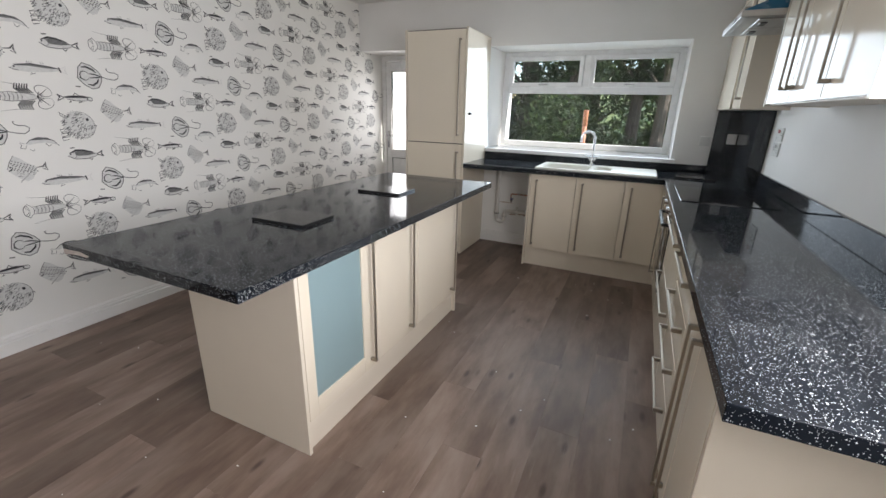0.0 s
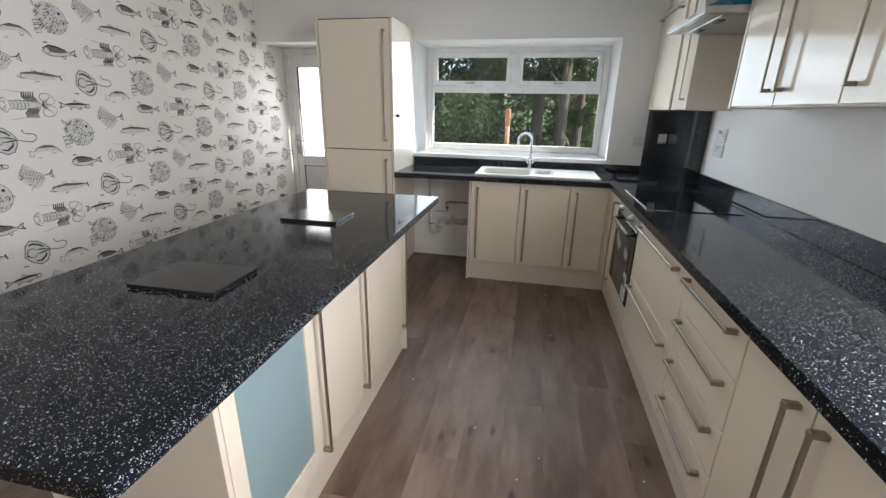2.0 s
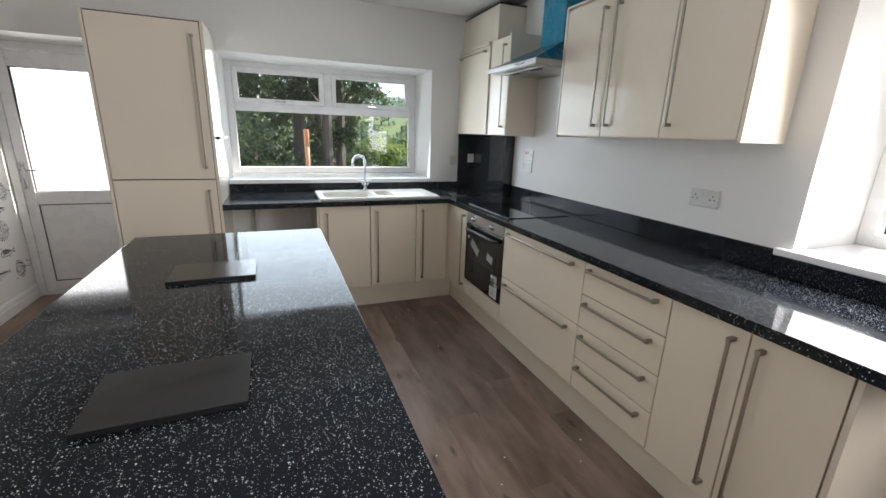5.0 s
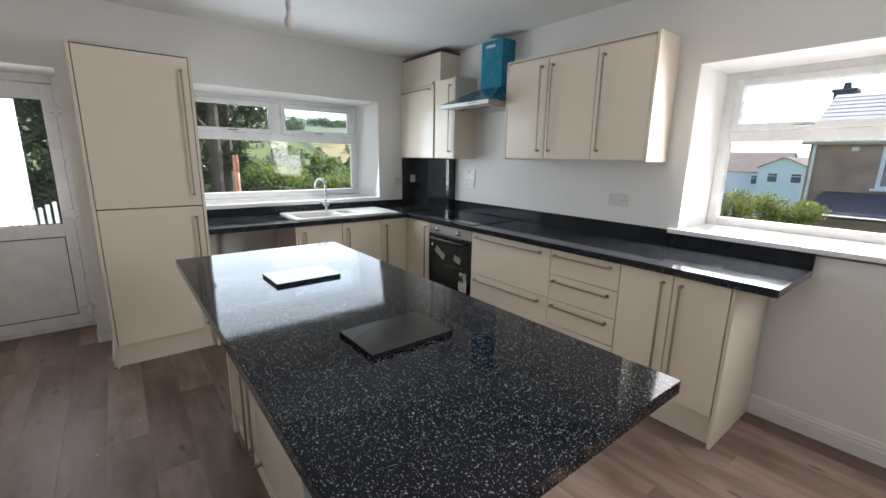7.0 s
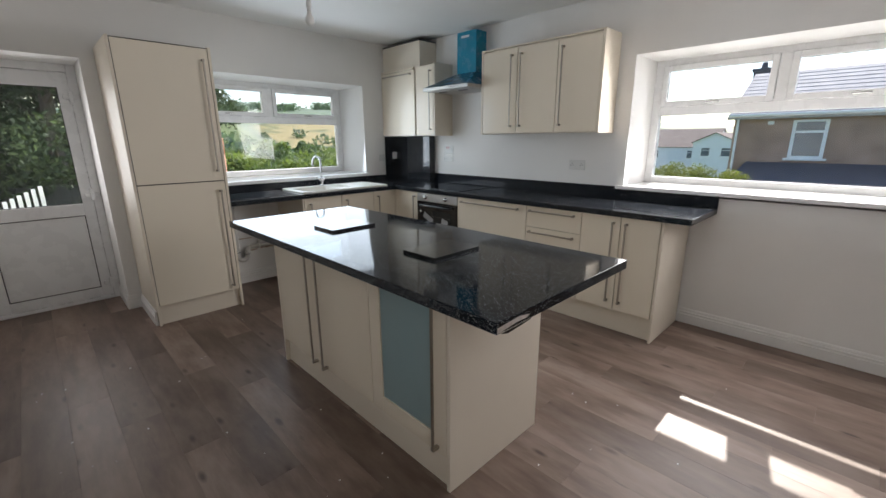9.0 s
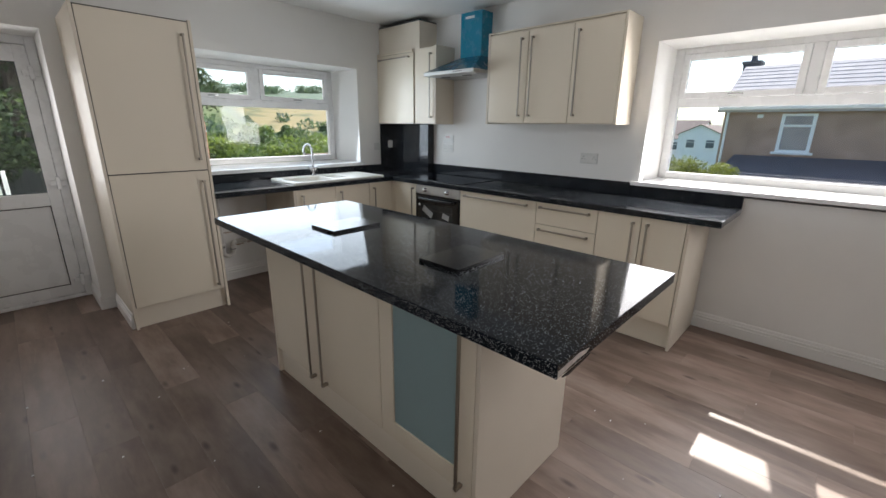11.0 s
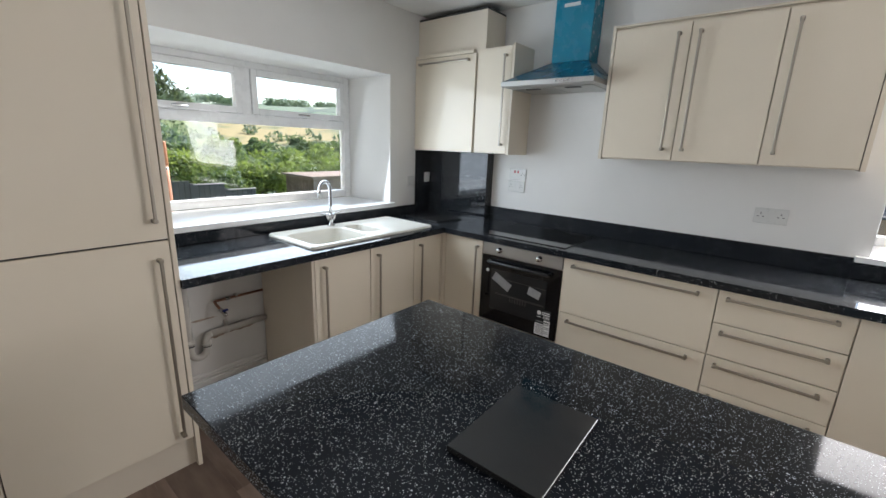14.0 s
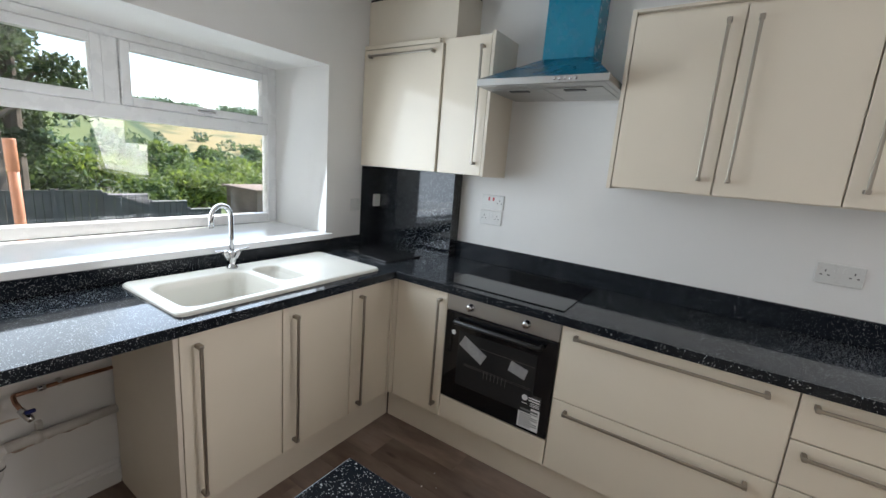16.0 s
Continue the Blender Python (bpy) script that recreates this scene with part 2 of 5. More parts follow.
def tube(bm, pts, r, seg=12, cap=True):
    """A round pipe along a line of points; r: one radius, or one for each point."""
    pts = [Vector(p) for p in pts]
    rad = [r] * len(pts) if isinstance(r, (int, float)) else r
    rings, side = [], None
    for i, p in enumerate(pts):
        d = (pts[min(i + 1, len(pts) - 1)] - pts[max(i - 1, 0)]).normalized()
        if side is None:
            side = d.orthogonal().normalized()
        side = (side - d * side.dot(d)).normalized()
        up = d.cross(side)
        rings.append([bm.verts.new(p + rad[i] * (math.cos(a) * side + math.sin(a) * up)) for a in (2 * math.pi * k / seg for k in range(seg))])
    for a, b in zip(rings, rings[1:]):
        for k in range(seg):
            bm.faces.new((a[k], a[(k + 1) % seg], b[(k + 1) % seg], b[k]))
    if cap:
        bm.faces.new(rings[0][::-1])
        bm.faces.new(rings[-1])
    return bm


def arc(c, r, a0, a1, u, v, n=10):
    c, u, v = Vector(c), Vector(u), Vector(v)
    return [c + r * (math.cos(a) * u + math.sin(a) * v) for a in (radians(a0 + (a1 - a0) * k / n) for k in range(n + 1))]


def mesh_of(bm, name, material, smooth=False):
    bmesh.ops.recalc_face_normals(bm, faces=bm.faces)
    me = bpy.data.meshes.new(name)
    bm.to_mesh(me)
    bm.free()
    me.materials.append(material)
    if smooth:
        for p in me.polygons:
            p.use_smooth = True
    return me


def part(name, bm, material, parent, label="", smooth=False):
    """One mesh under a thing or a part; its vertices are in world places."""
    ob = new(name, bm if isinstance(bm, bpy.types.Mesh) else mesh_of(bm, name, material, smooth))
    ob.parent = parent
    base = Vector(parent.location)
    if parent.parent is None and base.length > 0:
        ob.matrix_parent_inverse = Matrix.Translation(-base)
    if label:
        tagged(ob, label)
    return ob


def thing(name, at, label, category, group="", kind=""):
    ob = new(name)
    ob.empty_display_size = 0.1
    ob.location = at
    return tagged(ob, label, category, group, kind)


def single(name, bm, material, label, category, group="", kind="", smooth=False):
    ob = new(name, mesh_of(bm, name, material, smooth))
    return tagged(ob, label, category, group, kind)


def structure(name, bm, material, label="", smooth=False):
    return single(name, bm, material, label, "", "", "structure", smooth)


# ---- the room ----
XW, XE, YN, YS, ZC = -2.97, 1.045, 4.44, -2.2, 2.55
WN = (-1.345, 0.472, 1.03, 2.057)      # sink window opening: x0, x1, z0, z1
WE = (-0.275, 1.49, 1.03, 2.075)       # side window opening: y0, y1, z0, z1
DX = (XW, -2.09, 2.057)                # door opening: x0, x1, head
T_N, T_E = 0.60, 0.56

wall_north = structure("wall_north", boxes(
    (DX[1], WN[0], YN, YN + T_N, 0, ZC), (DX[0], DX[1], YN, YN + T_N, DX[2], ZC),
    (WN[0], WN[1], YN, YN + T_N, 0, WN[2] - 0.02), (WN[0], WN[1], YN, YN + T_N, WN[3], ZC),
    (WN[1], XE + T_E, YN, YN + T_N, 0, ZC)), M_WALL, "white painted wall round the sink window and back door")
wall_east = structure("wall_east", boxes(
    (XE, XE + T_E, YS, WE[0], 0, ZC), (XE, XE + T_E, WE[0], WE[1], 0, WE[2] - 0.02), (XE, XE + T_E, WE[0], WE[1], WE[3], ZC),
    (XE, XE + T_E, WE[1], YN, 0, ZC)), M_WALL, "white painted wall behind the hob and long worktop")
wall_west = structure("wall_west", boxes((XW - 0.25, XW, YS, YN + T_N, 0, ZC)), M_PAPER, "wall papered with black line drawings of fish")
wall_south = structure("wall_south", boxes((XW - 0.25, XE + T_E, YS - 0.2, YS, 0, ZC)), M_WALL, "plain white painted wall")
ceiling = structure("ceiling", boxes((XW - 0.25, XE + T_E, YS - 0.2, YN + T_N, ZC, ZC + 0.15)), M_CEIL, "plain white plaster ceiling")
floor = structure("floor", boxes((XW - 0.25, XE + T_E, YS - 0.2, YN + T_N, -0.15, -0.006)), M_GASKET, "brown wood-effect plank floor")


def skirting(name, p, q, into, label):
    """A moulded board from p to q; into: the way it faces."""
    p, q, n = Vector((*p, 0)), Vector((*q, 0)), Vector((*into, 0)).normalized()
    prof = [(0, 0), (0.018, 0), (0.018, 0.072), (0.009, 0.075), (0.009, 0.079), (0.015, 0.082), (0.015, 0.094), (0.007, 0.097), (0.007, 0.101), (0.011, 0.104), (0.006, 0.118), (0, 0.120)]
    bm = bmesh.new()
    rings = [[bm.verts.new(e + n * (d + 0.001) + Vector((0, 0, z))) for d, z in prof] for e in (p, q)]
    for k in range(len(prof)):
        j = (k + 1) % len(prof)
        bm.faces.new((rings[0][k], rings[0][j], rings[1][j], rings[1][k]))
    bm.faces.new(rings[0])
    bm.faces.new(rings[1][::-1])
    return structure(name, bm, M_TRIM, label)


skirting("baseboard_west", (XW, YS), (XW, YN + 0.46), (1, 0), "white moulded skirting board under the fish wallpaper")
skirting("baseboard_east", (XE, YS), (XE, 0.944), (-1, 0), "white moulded skirting board on the side wall")
skirting("baseboard_north", (DX[1] + 0.001, YN), (-2.012, YN), (0, -1), "short white skirting board beside the back door")
skirting("baseboard_reveal", (DX[1], YN - 0.016), (DX[1], YN + 0.46), (-1, 0), "white skirting board inside the door opening")
skirting("baseboard_cupboard", (-1.994, 3.85), (-1.994, YN - 0.018), (-1, 0), "white skirting board along the tall cupboard side")
skirting("baseboard_void", (-1.343, YN), (-0.692, YN), (0, -1), "white skirting board behind the appliance space")
skirting("baseboard_south", (XW + 0.02, YS), (XE - 0.02, YS), (0, 1), "white moulded skirting board")

# ---- windows and back door ----


def window_unit(name, u0, u1, z0, z1, place, label):
    """White frame with a wide lower pane and two top-hung lights; place(u, d, z): d goes outward."""
    root = thing(name, place((u0 + u1) / 2, 0, z0), label, "window", kind="structure")

    def bar(nm, a, b, c, d, e, f, parent, material=M_UPVC, bev=0.004, lab=""):
        p, q = place(a, c, e), place(b, d, f)
        return part(nm, boxes((min(p[0], q[0]), max(p[0], q[0]), min(p[1], q[1]), max(p[1], q[1]), e, f), bev=bev), material, parent, lab)

    um = (u0 + u1) / 2
    fw, zt = 0.062, 1.68
    fr = bar("window_frame", u0, u0 + fw, 0, 0.07, z0, z1, root)
    bar("frame_side", u1 - fw, u1, 0, 0.07, z0, z1, fr)
    bar("frame_head", u0 + fw, u1 - fw, 0, 0.07, z1 - 0.045, z1, fr)
    bar("frame_foot", u0 + fw, u1 - fw, 0, 0.07, z0, z0 + 0.06, fr)
    bar("transom", u0 + fw, u1 - fw, 0.002, 0.068, zt - 0.05, zt + 0.02, fr)
    bar("mullion", um - 0.035, um + 0.035, 0.002, 0.068, zt + 0.02, z1 - 0.045, fr)
    g = bar("pane", u0 + fw - 0.01, u1 - fw + 0.01, 0.03, 0.036, z0 + 0.05, zt - 0.04, root, M_PANE, 0)
    g.visible_shadow = False
    for a, b in ((u0 + fw, um - 0.035), (um + 0.035, u1 - fw)):
        s0, s1 = zt + 0.022, z1 - 0.047
        sash = bar("sash", a + 0.002, a + 0.045, -0.012, 0.05, s0, s1, root)
        bar("stile", b - 0.045, b - 0.002, -0.012, 0.05, s0, s1, sash)
        bar("top_rail", a + 0.045, b - 0.045, -0.012, 0.05, s1 - 0.043, s1, sash)
        bar("bottom_rail", a + 0.045, b - 0.045, -0.012, 0.05, s0, s0 + 0.043, sash)
        g = bar("pane", a + 0.04, b - 0.04, 0.022, 0.028, s0 + 0.038, s1 - 0.038, root, M_PANE, 0)
        g.visible_shadow = False
        c = (a + b) / 2
        bar("window_handle", c - 0.015, c + 0.015, -0.03, -0.011, s0 + 0.008, s0 + 0.034, sash, M_UPVC, 0.004, "white window handle")
        bar("window_lever", c - 0.055, c + 0.045, -0.045, -0.03, s0 + 0.014, s0 + 0.028, sash, M_CHROME, 0.004, "silver window lever")
    return root


window_unit("window_1", WN[0], WN[1], WN[2] + 0.02, WN[3], lambda u, d, z: (u, 4.96 + d, z), "white plastic window above the sink, closed top lights")
window_unit("window_2", WE[0], WE[1], WE[2] + 0.02, WE[3], lambda u, d, z: (1.50 + d, u, z), "white plastic side window with two top lights")
structure("window_sill_1", boxes((WN[0] + 0.002, WN[1] + 0.035, YN - 0.035, YN + 0.001, WN[2] - 0.018, WN[2] + 0.018),
                                 (WN[0] + 0.002, WN[1] - 0.002, YN, 4.962, WN[2] - 0.018, WN[2] + 0.018), bev=0.004), M_SILL, "deep glossy white window sill behind the sink")
structure("window_sill_2", boxes((XE - 0.035, XE + 0.001, WE[0] - 0.05, WE[1] + 0.055, WE[2] - 0.004, WE[2] + 0.027),
                                 (XE, 1.502, WE[0] + 0.002, WE[1] - 0.002, WE[2] - 0.004, WE[2] + 0.027), bev=0.004), M_SILL, "deep glossy white side window sill")


def back_door():
    root = thing("door_1", (-2.53, 4.92, 0), "closed white plastic back door with clear upper glass", "door", kind="structure")
    y0, y1 = 4.90, 4.97
    fr = part("door_frame", boxes((DX[0] + 0.003, DX[0] + 0.06, y0 - 0.01, y1, 0, DX[2]), bev=0.004), M_UPVC, root)
    part("frame_side", boxes((DX[1] - 0.06, DX[1], y0 - 0.01, y1, 0, DX[2]), bev=0.004), M_UPVC, fr)
    part("frame_head", boxes((DX[0] + 0.06, DX[1] - 0.06, y0 - 0.01, y1, DX[2] - 0.06, DX[2]), bev=0.004), M_UPVC, fr)
    part("threshold", boxes((DX[0] + 0.06, DX[1] - 0.06, y0 - 0.01, y1, 0, 0.03), bev=0.004), M_UPVC, fr)
    a, b = DX[0] + 0.062, DX[1] - 0.062
    g0, g1 = -2.835, -2.228
    leaf = part("door_leaf", boxes((a, g0, y0, y1 - 0.01, 0.034, DX[2] - 0.064), (g1, b, y0, y1 - 0.01, 0.034, DX[2] - 0.064),
                                   (g0, g1, y0, y1 - 0.01, 1.875, DX[2] - 0.064), (g0, g1, y0, y1 - 0.01, 0.80, 0.905), (g0, g1, y0, y1 - 0.01, 0.034, 0.12), bev=0.003), M_UPVC, root)
    g = part("pane", boxes((g0 - 0.005, g1 + 0.005, 4.93, 4.936, 0.90, 1.88)), M_PANE, leaf, "clear glass pane")
    g.visible_shadow = False
    part("gasket", boxes((g0, g1, y0 + 0.008, y0 + 0.03, 0.793, 0.802), (g0, g1, y0 + 0.008, y0 + 0.03, 0.118, 0.126),
                         (g0 - 0.001, g0 + 0.006, y0 + 0.008, y0 + 0.03, 0.12, 0.80), (g1 - 0.006, g1 + 0.001, y0 + 0.008, y0 + 0.03, 0.12, 0.80),
                         (g0 - 0.001, g0 + 0.005, y0 + 0.010, y0 + 0.03, 0.905, 1.875), (g1 - 0.005, g1 + 0.001, y0 + 0.010, y0 + 0.03, 0.905, 1.875),
                         (g0, g1, y0 + 0.010, y0 + 0.03, 0.902, 0.909), (g0, g1, y0 + 0.010, y0 + 0.03, 1.870, 1.877)), M_GASKET, leaf, "dark rubber gasket")
    part("lower_panel", boxes((g0 + 0.004, g1 - 0.004, y0 + 0.014, y1 - 0.02, 0.122, 0.798)), M_UPVC, leaf, "flat white lower door panel")
    for z in (0.16, 0.98, 1.80):
        part("hinge", boxes((b - 0.052, b + 0.056, y0 - 0.030, y0 + 0.001, z - 0.020, z + 0.020), (b - 0.014, b + 0.016, y0 - 0.042, y0 - 0.010, z - 0.050, z + 0.050), bev=0.004), M_UPVC, leaf, "white door hinge")
    plate = part("handle_plate", boxes((a + 0.015, a + 0.043, y0 - 0.010, y0 + 0.001, 0.93, 1.15), bev=0.004), M_CHROME, leaf, "silver handle plate")
    bm = bmesh.new()
    tube(bm, [(a + 0.029, y0 - 0.008, 1.09), (a + 0.029, y0 - 0.045, 1.09), (a + 0.045, y0 - 0.05, 1.09), (a + 0.13, y0 - 0.05, 1.088)], 0.008)
    part("door_lever", bm, M_CHROME, plate, "silver lever handle", True)


back_door()

# ---- kitchen units ----


def pull(parent, a, b, out, label="brushed nickel bar handle"):
    """A flat bar handle from a to b on a door face, standing off along out, with a block foot at each end."""
    a, b, o = Vector(a), Vector(b), Vector(out)
    d = (b - a).normalized()
    s = d.cross(o).normalized()
    bm = bmesh.new()

    def prism(p, q, ws, w0, w1):
        c = [p + s * ws * i + o * j for i in (-1, 1) for j in (w0, w1)] + [q + s * ws * i + o * j for i in (-1, 1) for j in (w0, w1)]
        xs, ys, zs = zip(*c)
        box(bm, min(xs), max(xs), min(ys), max(ys), min(zs), max(zs), bev=0.0047, seg=4)

    prism(a, b, 0.0065, 0.026, 0.036)
    for p in (a, b - d * 0.016):
        prism(p, p + d * 0.016, 0.0095, 0.0, 0.0365)
    return part("handle", bm, M_STEEL, parent, label)


def front(parent, axis, at, thick, u0, u1, z0, z1, name="door", label="", material=None, gap=0.0026):
    """A slab front; axis 'x' or 'y' is the way it faces along, at: its face, thick goes away from the room side (signed)."""
    lo, hi = min(at, at + thick), max(at, at + thick)
    r = (lo, hi, u0 + gap, u1 - gap, z0 + gap, z1 - gap) if axis == "x" else (u0 + gap, u1 - gap, lo, hi, z0 + gap, z1 - gap)
    return part(name, boxes(r, bev=0.0025, seg=2), material or M_CREAM, parent, label)


ZB, ZT, ZW = 0.178, 0.896, 0.937   # door foot, underside and top of the worktops
ZP = 0.160                     # door foot of the tall cupboard and the island
FX, FY = 0.452, 3.835          # faces of the long run and of the sink run


def base_unit(y0, y1, label):
    u = thing("base_cabinet", ((FX + XE) / 2, (y0 + y1) / 2, ZB), label, "kitchen cabinet", "base cabinets of the long run")
    part("carcass", boxes((FX + 0.0215, XE - 0.003, y0 + 0.001, y1 - 0.001, ZB + 0.002, ZT - 0.002)), M_CREAMSIDE, u)
    return u


# double-door unit at the free end
u = base_unit(0.963, 1.540, "cream gloss base cabinet with two doors and bar handles")
for y0, y1, hy in ((0.965, 1.238, 1.192), (1.238, 1.540, 1.286)):
    d = front(u, "x", FX, 0.019, y0, y1, ZB, ZT)
    pull(d, (FX, hy, 0.243), (FX, hy, 0.852), (-1, 0, 0))
# four drawers
u = base_unit(1.540, 2.047, "cream gloss cabinet with four shallow drawers")
for k in range(4):
    z0 = ZB + k * (ZT - ZB) / 4
    d = front(u, "x", FX, 0.019, 1.540, 2.047, z0, z0 + (ZT - ZB) / 4, "drawer")
    pull(d, (FX, 1.595, z0 + 0.137), (FX, 2.010, z0 + 0.137), (-1, 0, 0))
# two pan drawers
u = base_unit(2.047, 2.860, "wide cream gloss cabinet with two deep pan drawers")
for z0, z1 in ((ZB, 0.537), (0.537, ZT)):
    d = front(u, "x", FX, 0.019, 2.047, 2.860, z0, z1, "drawer")
    pull(d, (FX, 2.125, z1 - 0.045), (FX, 2.800, z1 - 0.045), (-1, 0, 0))
# oven housing
u = base_unit(2.860, 3.462, "cream oven housing cabinet below the hob")
front(u, "x", FX, 0.019, 2.860, 3.462, ZB, 0.314, "filler_panel")
# corner unit
u = base_unit(3.462, 3.835, "cream gloss corner cabinet with a single door")
d = front(u, "x", FX, 0.019, 3.462, 3.800, ZB, ZT)
pull(d, (FX, 3.500, 0.243), (FX, 3.500, 0.852), (-1, 0, 0))
part("corner_post", boxes((FX, FX + 0.02, 3.802, FY - 0.001, ZB, ZT), (FX - 0.014, FX + 0.0, FY - 0.006, FY + 0.016, ZB, ZT), bev=0.001), M_CREAM, u)
single("end_panel", boxes((FX, XE - 0.02, 0.945, 0.962, 0.0, ZT), bev=0.001), M_CREAMSIDE, "cream end panel of the long run, reaching the floor", "end panel")
single("plinth", boxes((FX + 0.045, FX + 0.063, 0.963, 3.862, 0.0, ZB - 0.004), bev=0.001), M_CREAMSIDE, "cream plinth under the long run of cabinets", "plinth")

# sink run
u = thing("sink_cabinet", (-0.1, 4.1, ZB), "cream gloss sink cabinet with three doors", "kitchen cabinet")
part("carcass", boxes((-0.670, 0.448, FY + 0.0215, YN - 0.003, ZB + 0.002, 0.70), (-0.670, -0.652, FY + 0.0215, YN - 0.003, 0.70, ZT - 0.002)), M_CREAMSIDE, u)
for x0, x1, hx in ((-0.672, -0.263, -0.612), (-0.263, 0.138, -0.205), (0.138, 0.437, 0.195)):
    d = front(u, "y", FY, 0.019, x0, x1, ZB, ZT)
    pull(d, (hx, FY, 0.222), (hx, FY, 0.842), (0, -1, 0))
single("end_panel", boxes((-0.690, -0.673, FY, YN - 0.02, 0.0, ZT), bev=0.001), M_CREAMSIDE, "cream end panel beside the empty appliance space", "end panel")
single("plinth", boxes((-0.672, FX + 0.044, FY + 0.035, FY + 0.053, 0.0, ZB - 0.004), bev=0.001), M_CREAMSIDE, "cream plinth under the sink cabinet", "plinth")

# tall cupboard
u = thing("tall_cupboard", (-1.66, 4.1, 0), "tall cream gloss fridge cupboard with two doors", "tall cupboard")
part("side_panel", boxes((-1.993, -1.974, 3.812, YN - 0.002, 0, 2.137), bev=0.001), M_CREAMSIDE, u)
part("side_panel", boxes((-1.363, -1.344, 3.812, YN - 0.002, 0, 2.137), bev=0.001), M_CREAM, u)
part("carcass", boxes((-1.9735, -1.3635, 3.836, YN - 0.002, ZP, 2.135)), M_CREAMSIDE, u)
# added dark backing sheet, puts the shade of the door gaps into colour
part("gap_backing", boxes((-1.972, -1.365, 3.8315, 3.8355, ZP + 0.004, 2.133)), M_GASKET, u, "dark sheet put behind the doors to shade their gaps")
part("plinth", boxes((-1.9735, -1.3635, 3.850, 3.868, 0, ZP - 0.004)), M_CREAMSIDE, u)
for z0, z1, h0, h1 in ((ZP + 0.002, 1.118, 0.205, 1.046), (1.118, 2.127, 1.195, 2.045)):
    d = front(u, "y", 3.812, 0.019, -1.973, -1.364, z0, z1, gap=0.0036)
    pull(d, (-1.412, 3.812, h0), (-1.412, 3.812, h1), (0, -1, 0))
rail = thing("side_rail", (-1.343, 4.1, 1.40), "thin chrome rail on the tall cupboard side", "rail")
bm = bmesh.new()
tube(bm, [(-1.3425, 3.90, 1.40), (-1.318, 3.90, 1.40), (-1.312, 3.906, 1.40), (-1.312, 4.30, 1.40), (-1.318, 4.306, 1.40), (-1.3425, 4.306, 1.40)], 0.005, 8)
part("bar", bm, M_CHROME, rail, smooth=True)
part("bracket", boxes((-1.3438, -1.322, 3.888, 3.914, 1.388, 1.412), bev=0.003), M_BLACKPLASTIC, rail, "small dark bracket")

# wall cabinets over the long worktop
UX = 0.768
units = ((1.640, 2.020, 1.968, "single"), (2.020, 2.822, None, "double"))
for y0, y1, hy, kind_ in units:
    u = thing("wall_cabinet", ((UX + XE) / 2, (y0 + y1) / 2, 1.492), f"cream gloss wall cabinet with {'two doors' if kind_ == 'double' else 'one door'}", "wall cabinet", "wall cabinets beside the hood")
    part("carcass", boxes((UX + 0.0205, XE - 0.002, y0 + 0.0005, y1 - 0.0005, 1.492, 2.238)), M_CREAMSIDE, u)
    if kind_ == "single":
        d = front(u, "x", UX, 0.019, y0, y1, 1.495, 2.226)
        pull(d, (UX, hy, 1.548), (UX, hy, 2.174), (-1, 0, 0))
    else:
        for a, b, h in ((2.020, 2.424, 2.376), (2.424, 2.822, 2.478)):
            d = front(u, "x", UX, 0.019, a, b, 1.495, 2.226)
            pull(d, (UX, h, 1.550), (UX, h, 2.174), (-1, 0, 0))
single("end_panel", boxes((UX - 0.002, XE - 0.002, 1.620, 1.639, 1.487, 2.250), bev=0.001), M_CREAM, "cream gloss end panel of the wall cabinets", "end panel")
single("end_panel", boxes((UX - 0.002, XE - 0.002, 2.823, 2.842, 1.487, 2.250), bev=0.001), M_CREAMSIDE, "cream end panel next to the cooker hood", "end panel")
single("top_trim", boxes((UX - 0.002, XE - 0.002, 1.6395, 2.8225, 2.2385, 2.250), bev=0.001), M_CREAMSIDE, "cream trim on top of the wall cabinets", "trim")

# corner wall cabinet with a lift-up door and a narrow door, boxing above it
u = thing("corner_wall_cabinet", (0.9, 4.0, 1.482), "cream gloss corner wall cabinet with lift-up and narrow doors", "wall cabinet")
part("carcass", boxes((UX + 0.0205, XE - 0.002, 3.522, YN - 0.003, 1.486, 2.232)), M_CREAMSIDE, u)
part("side_panel", boxes((UX - 0.002, XE - 0.002, 3.502, 3.521, 1.482, 2.240), bev=0.001), M_CREAMSIDE, u)
d = front(u, "x", UX - 0.014, 0.033, 3.822, YN - 0.002, 1.484, 2.205, "lift_door")
pull(d, (UX - 0.014, 3.875, 2.160), (UX - 0.014, 4.375, 2.160), (-1, 0, 0), "horizontal brushed nickel bar handle")
part("top_rail", boxes((UX - 0.012, UX + 0.02, 3.850, YN - 0.002, 2.207, 2.232), bev=0.002), M_CREAM, u)
d = front(u, "x", UX, 0.019, 3.522, 3.820, 1.484, 2.226)
pull(d, (UX, 3.565, 1.545), (UX, 3.565, 2.170), (-1, 0, 0))
b_ = thing("boxing", (0.91, 4.06, 2.2325), "cream boxed-in casing on the corner wall cabinet", "boxing")
part("casing", boxes((0.790, XE - 0.002, 3.765, YN - 0.002, 2.2325, 2.497), bev=0.001), M_CREAMSIDE, b_)
# solid dark strip, the shade above the casing is put into its colour
part("dark_gap", boxes((0.796, XE - 0.002, 3.771, YN - 0.002, 2.4972, 2.512)), M_GASKET, b_, "dark strip put in for the shade of the ceiling gap")

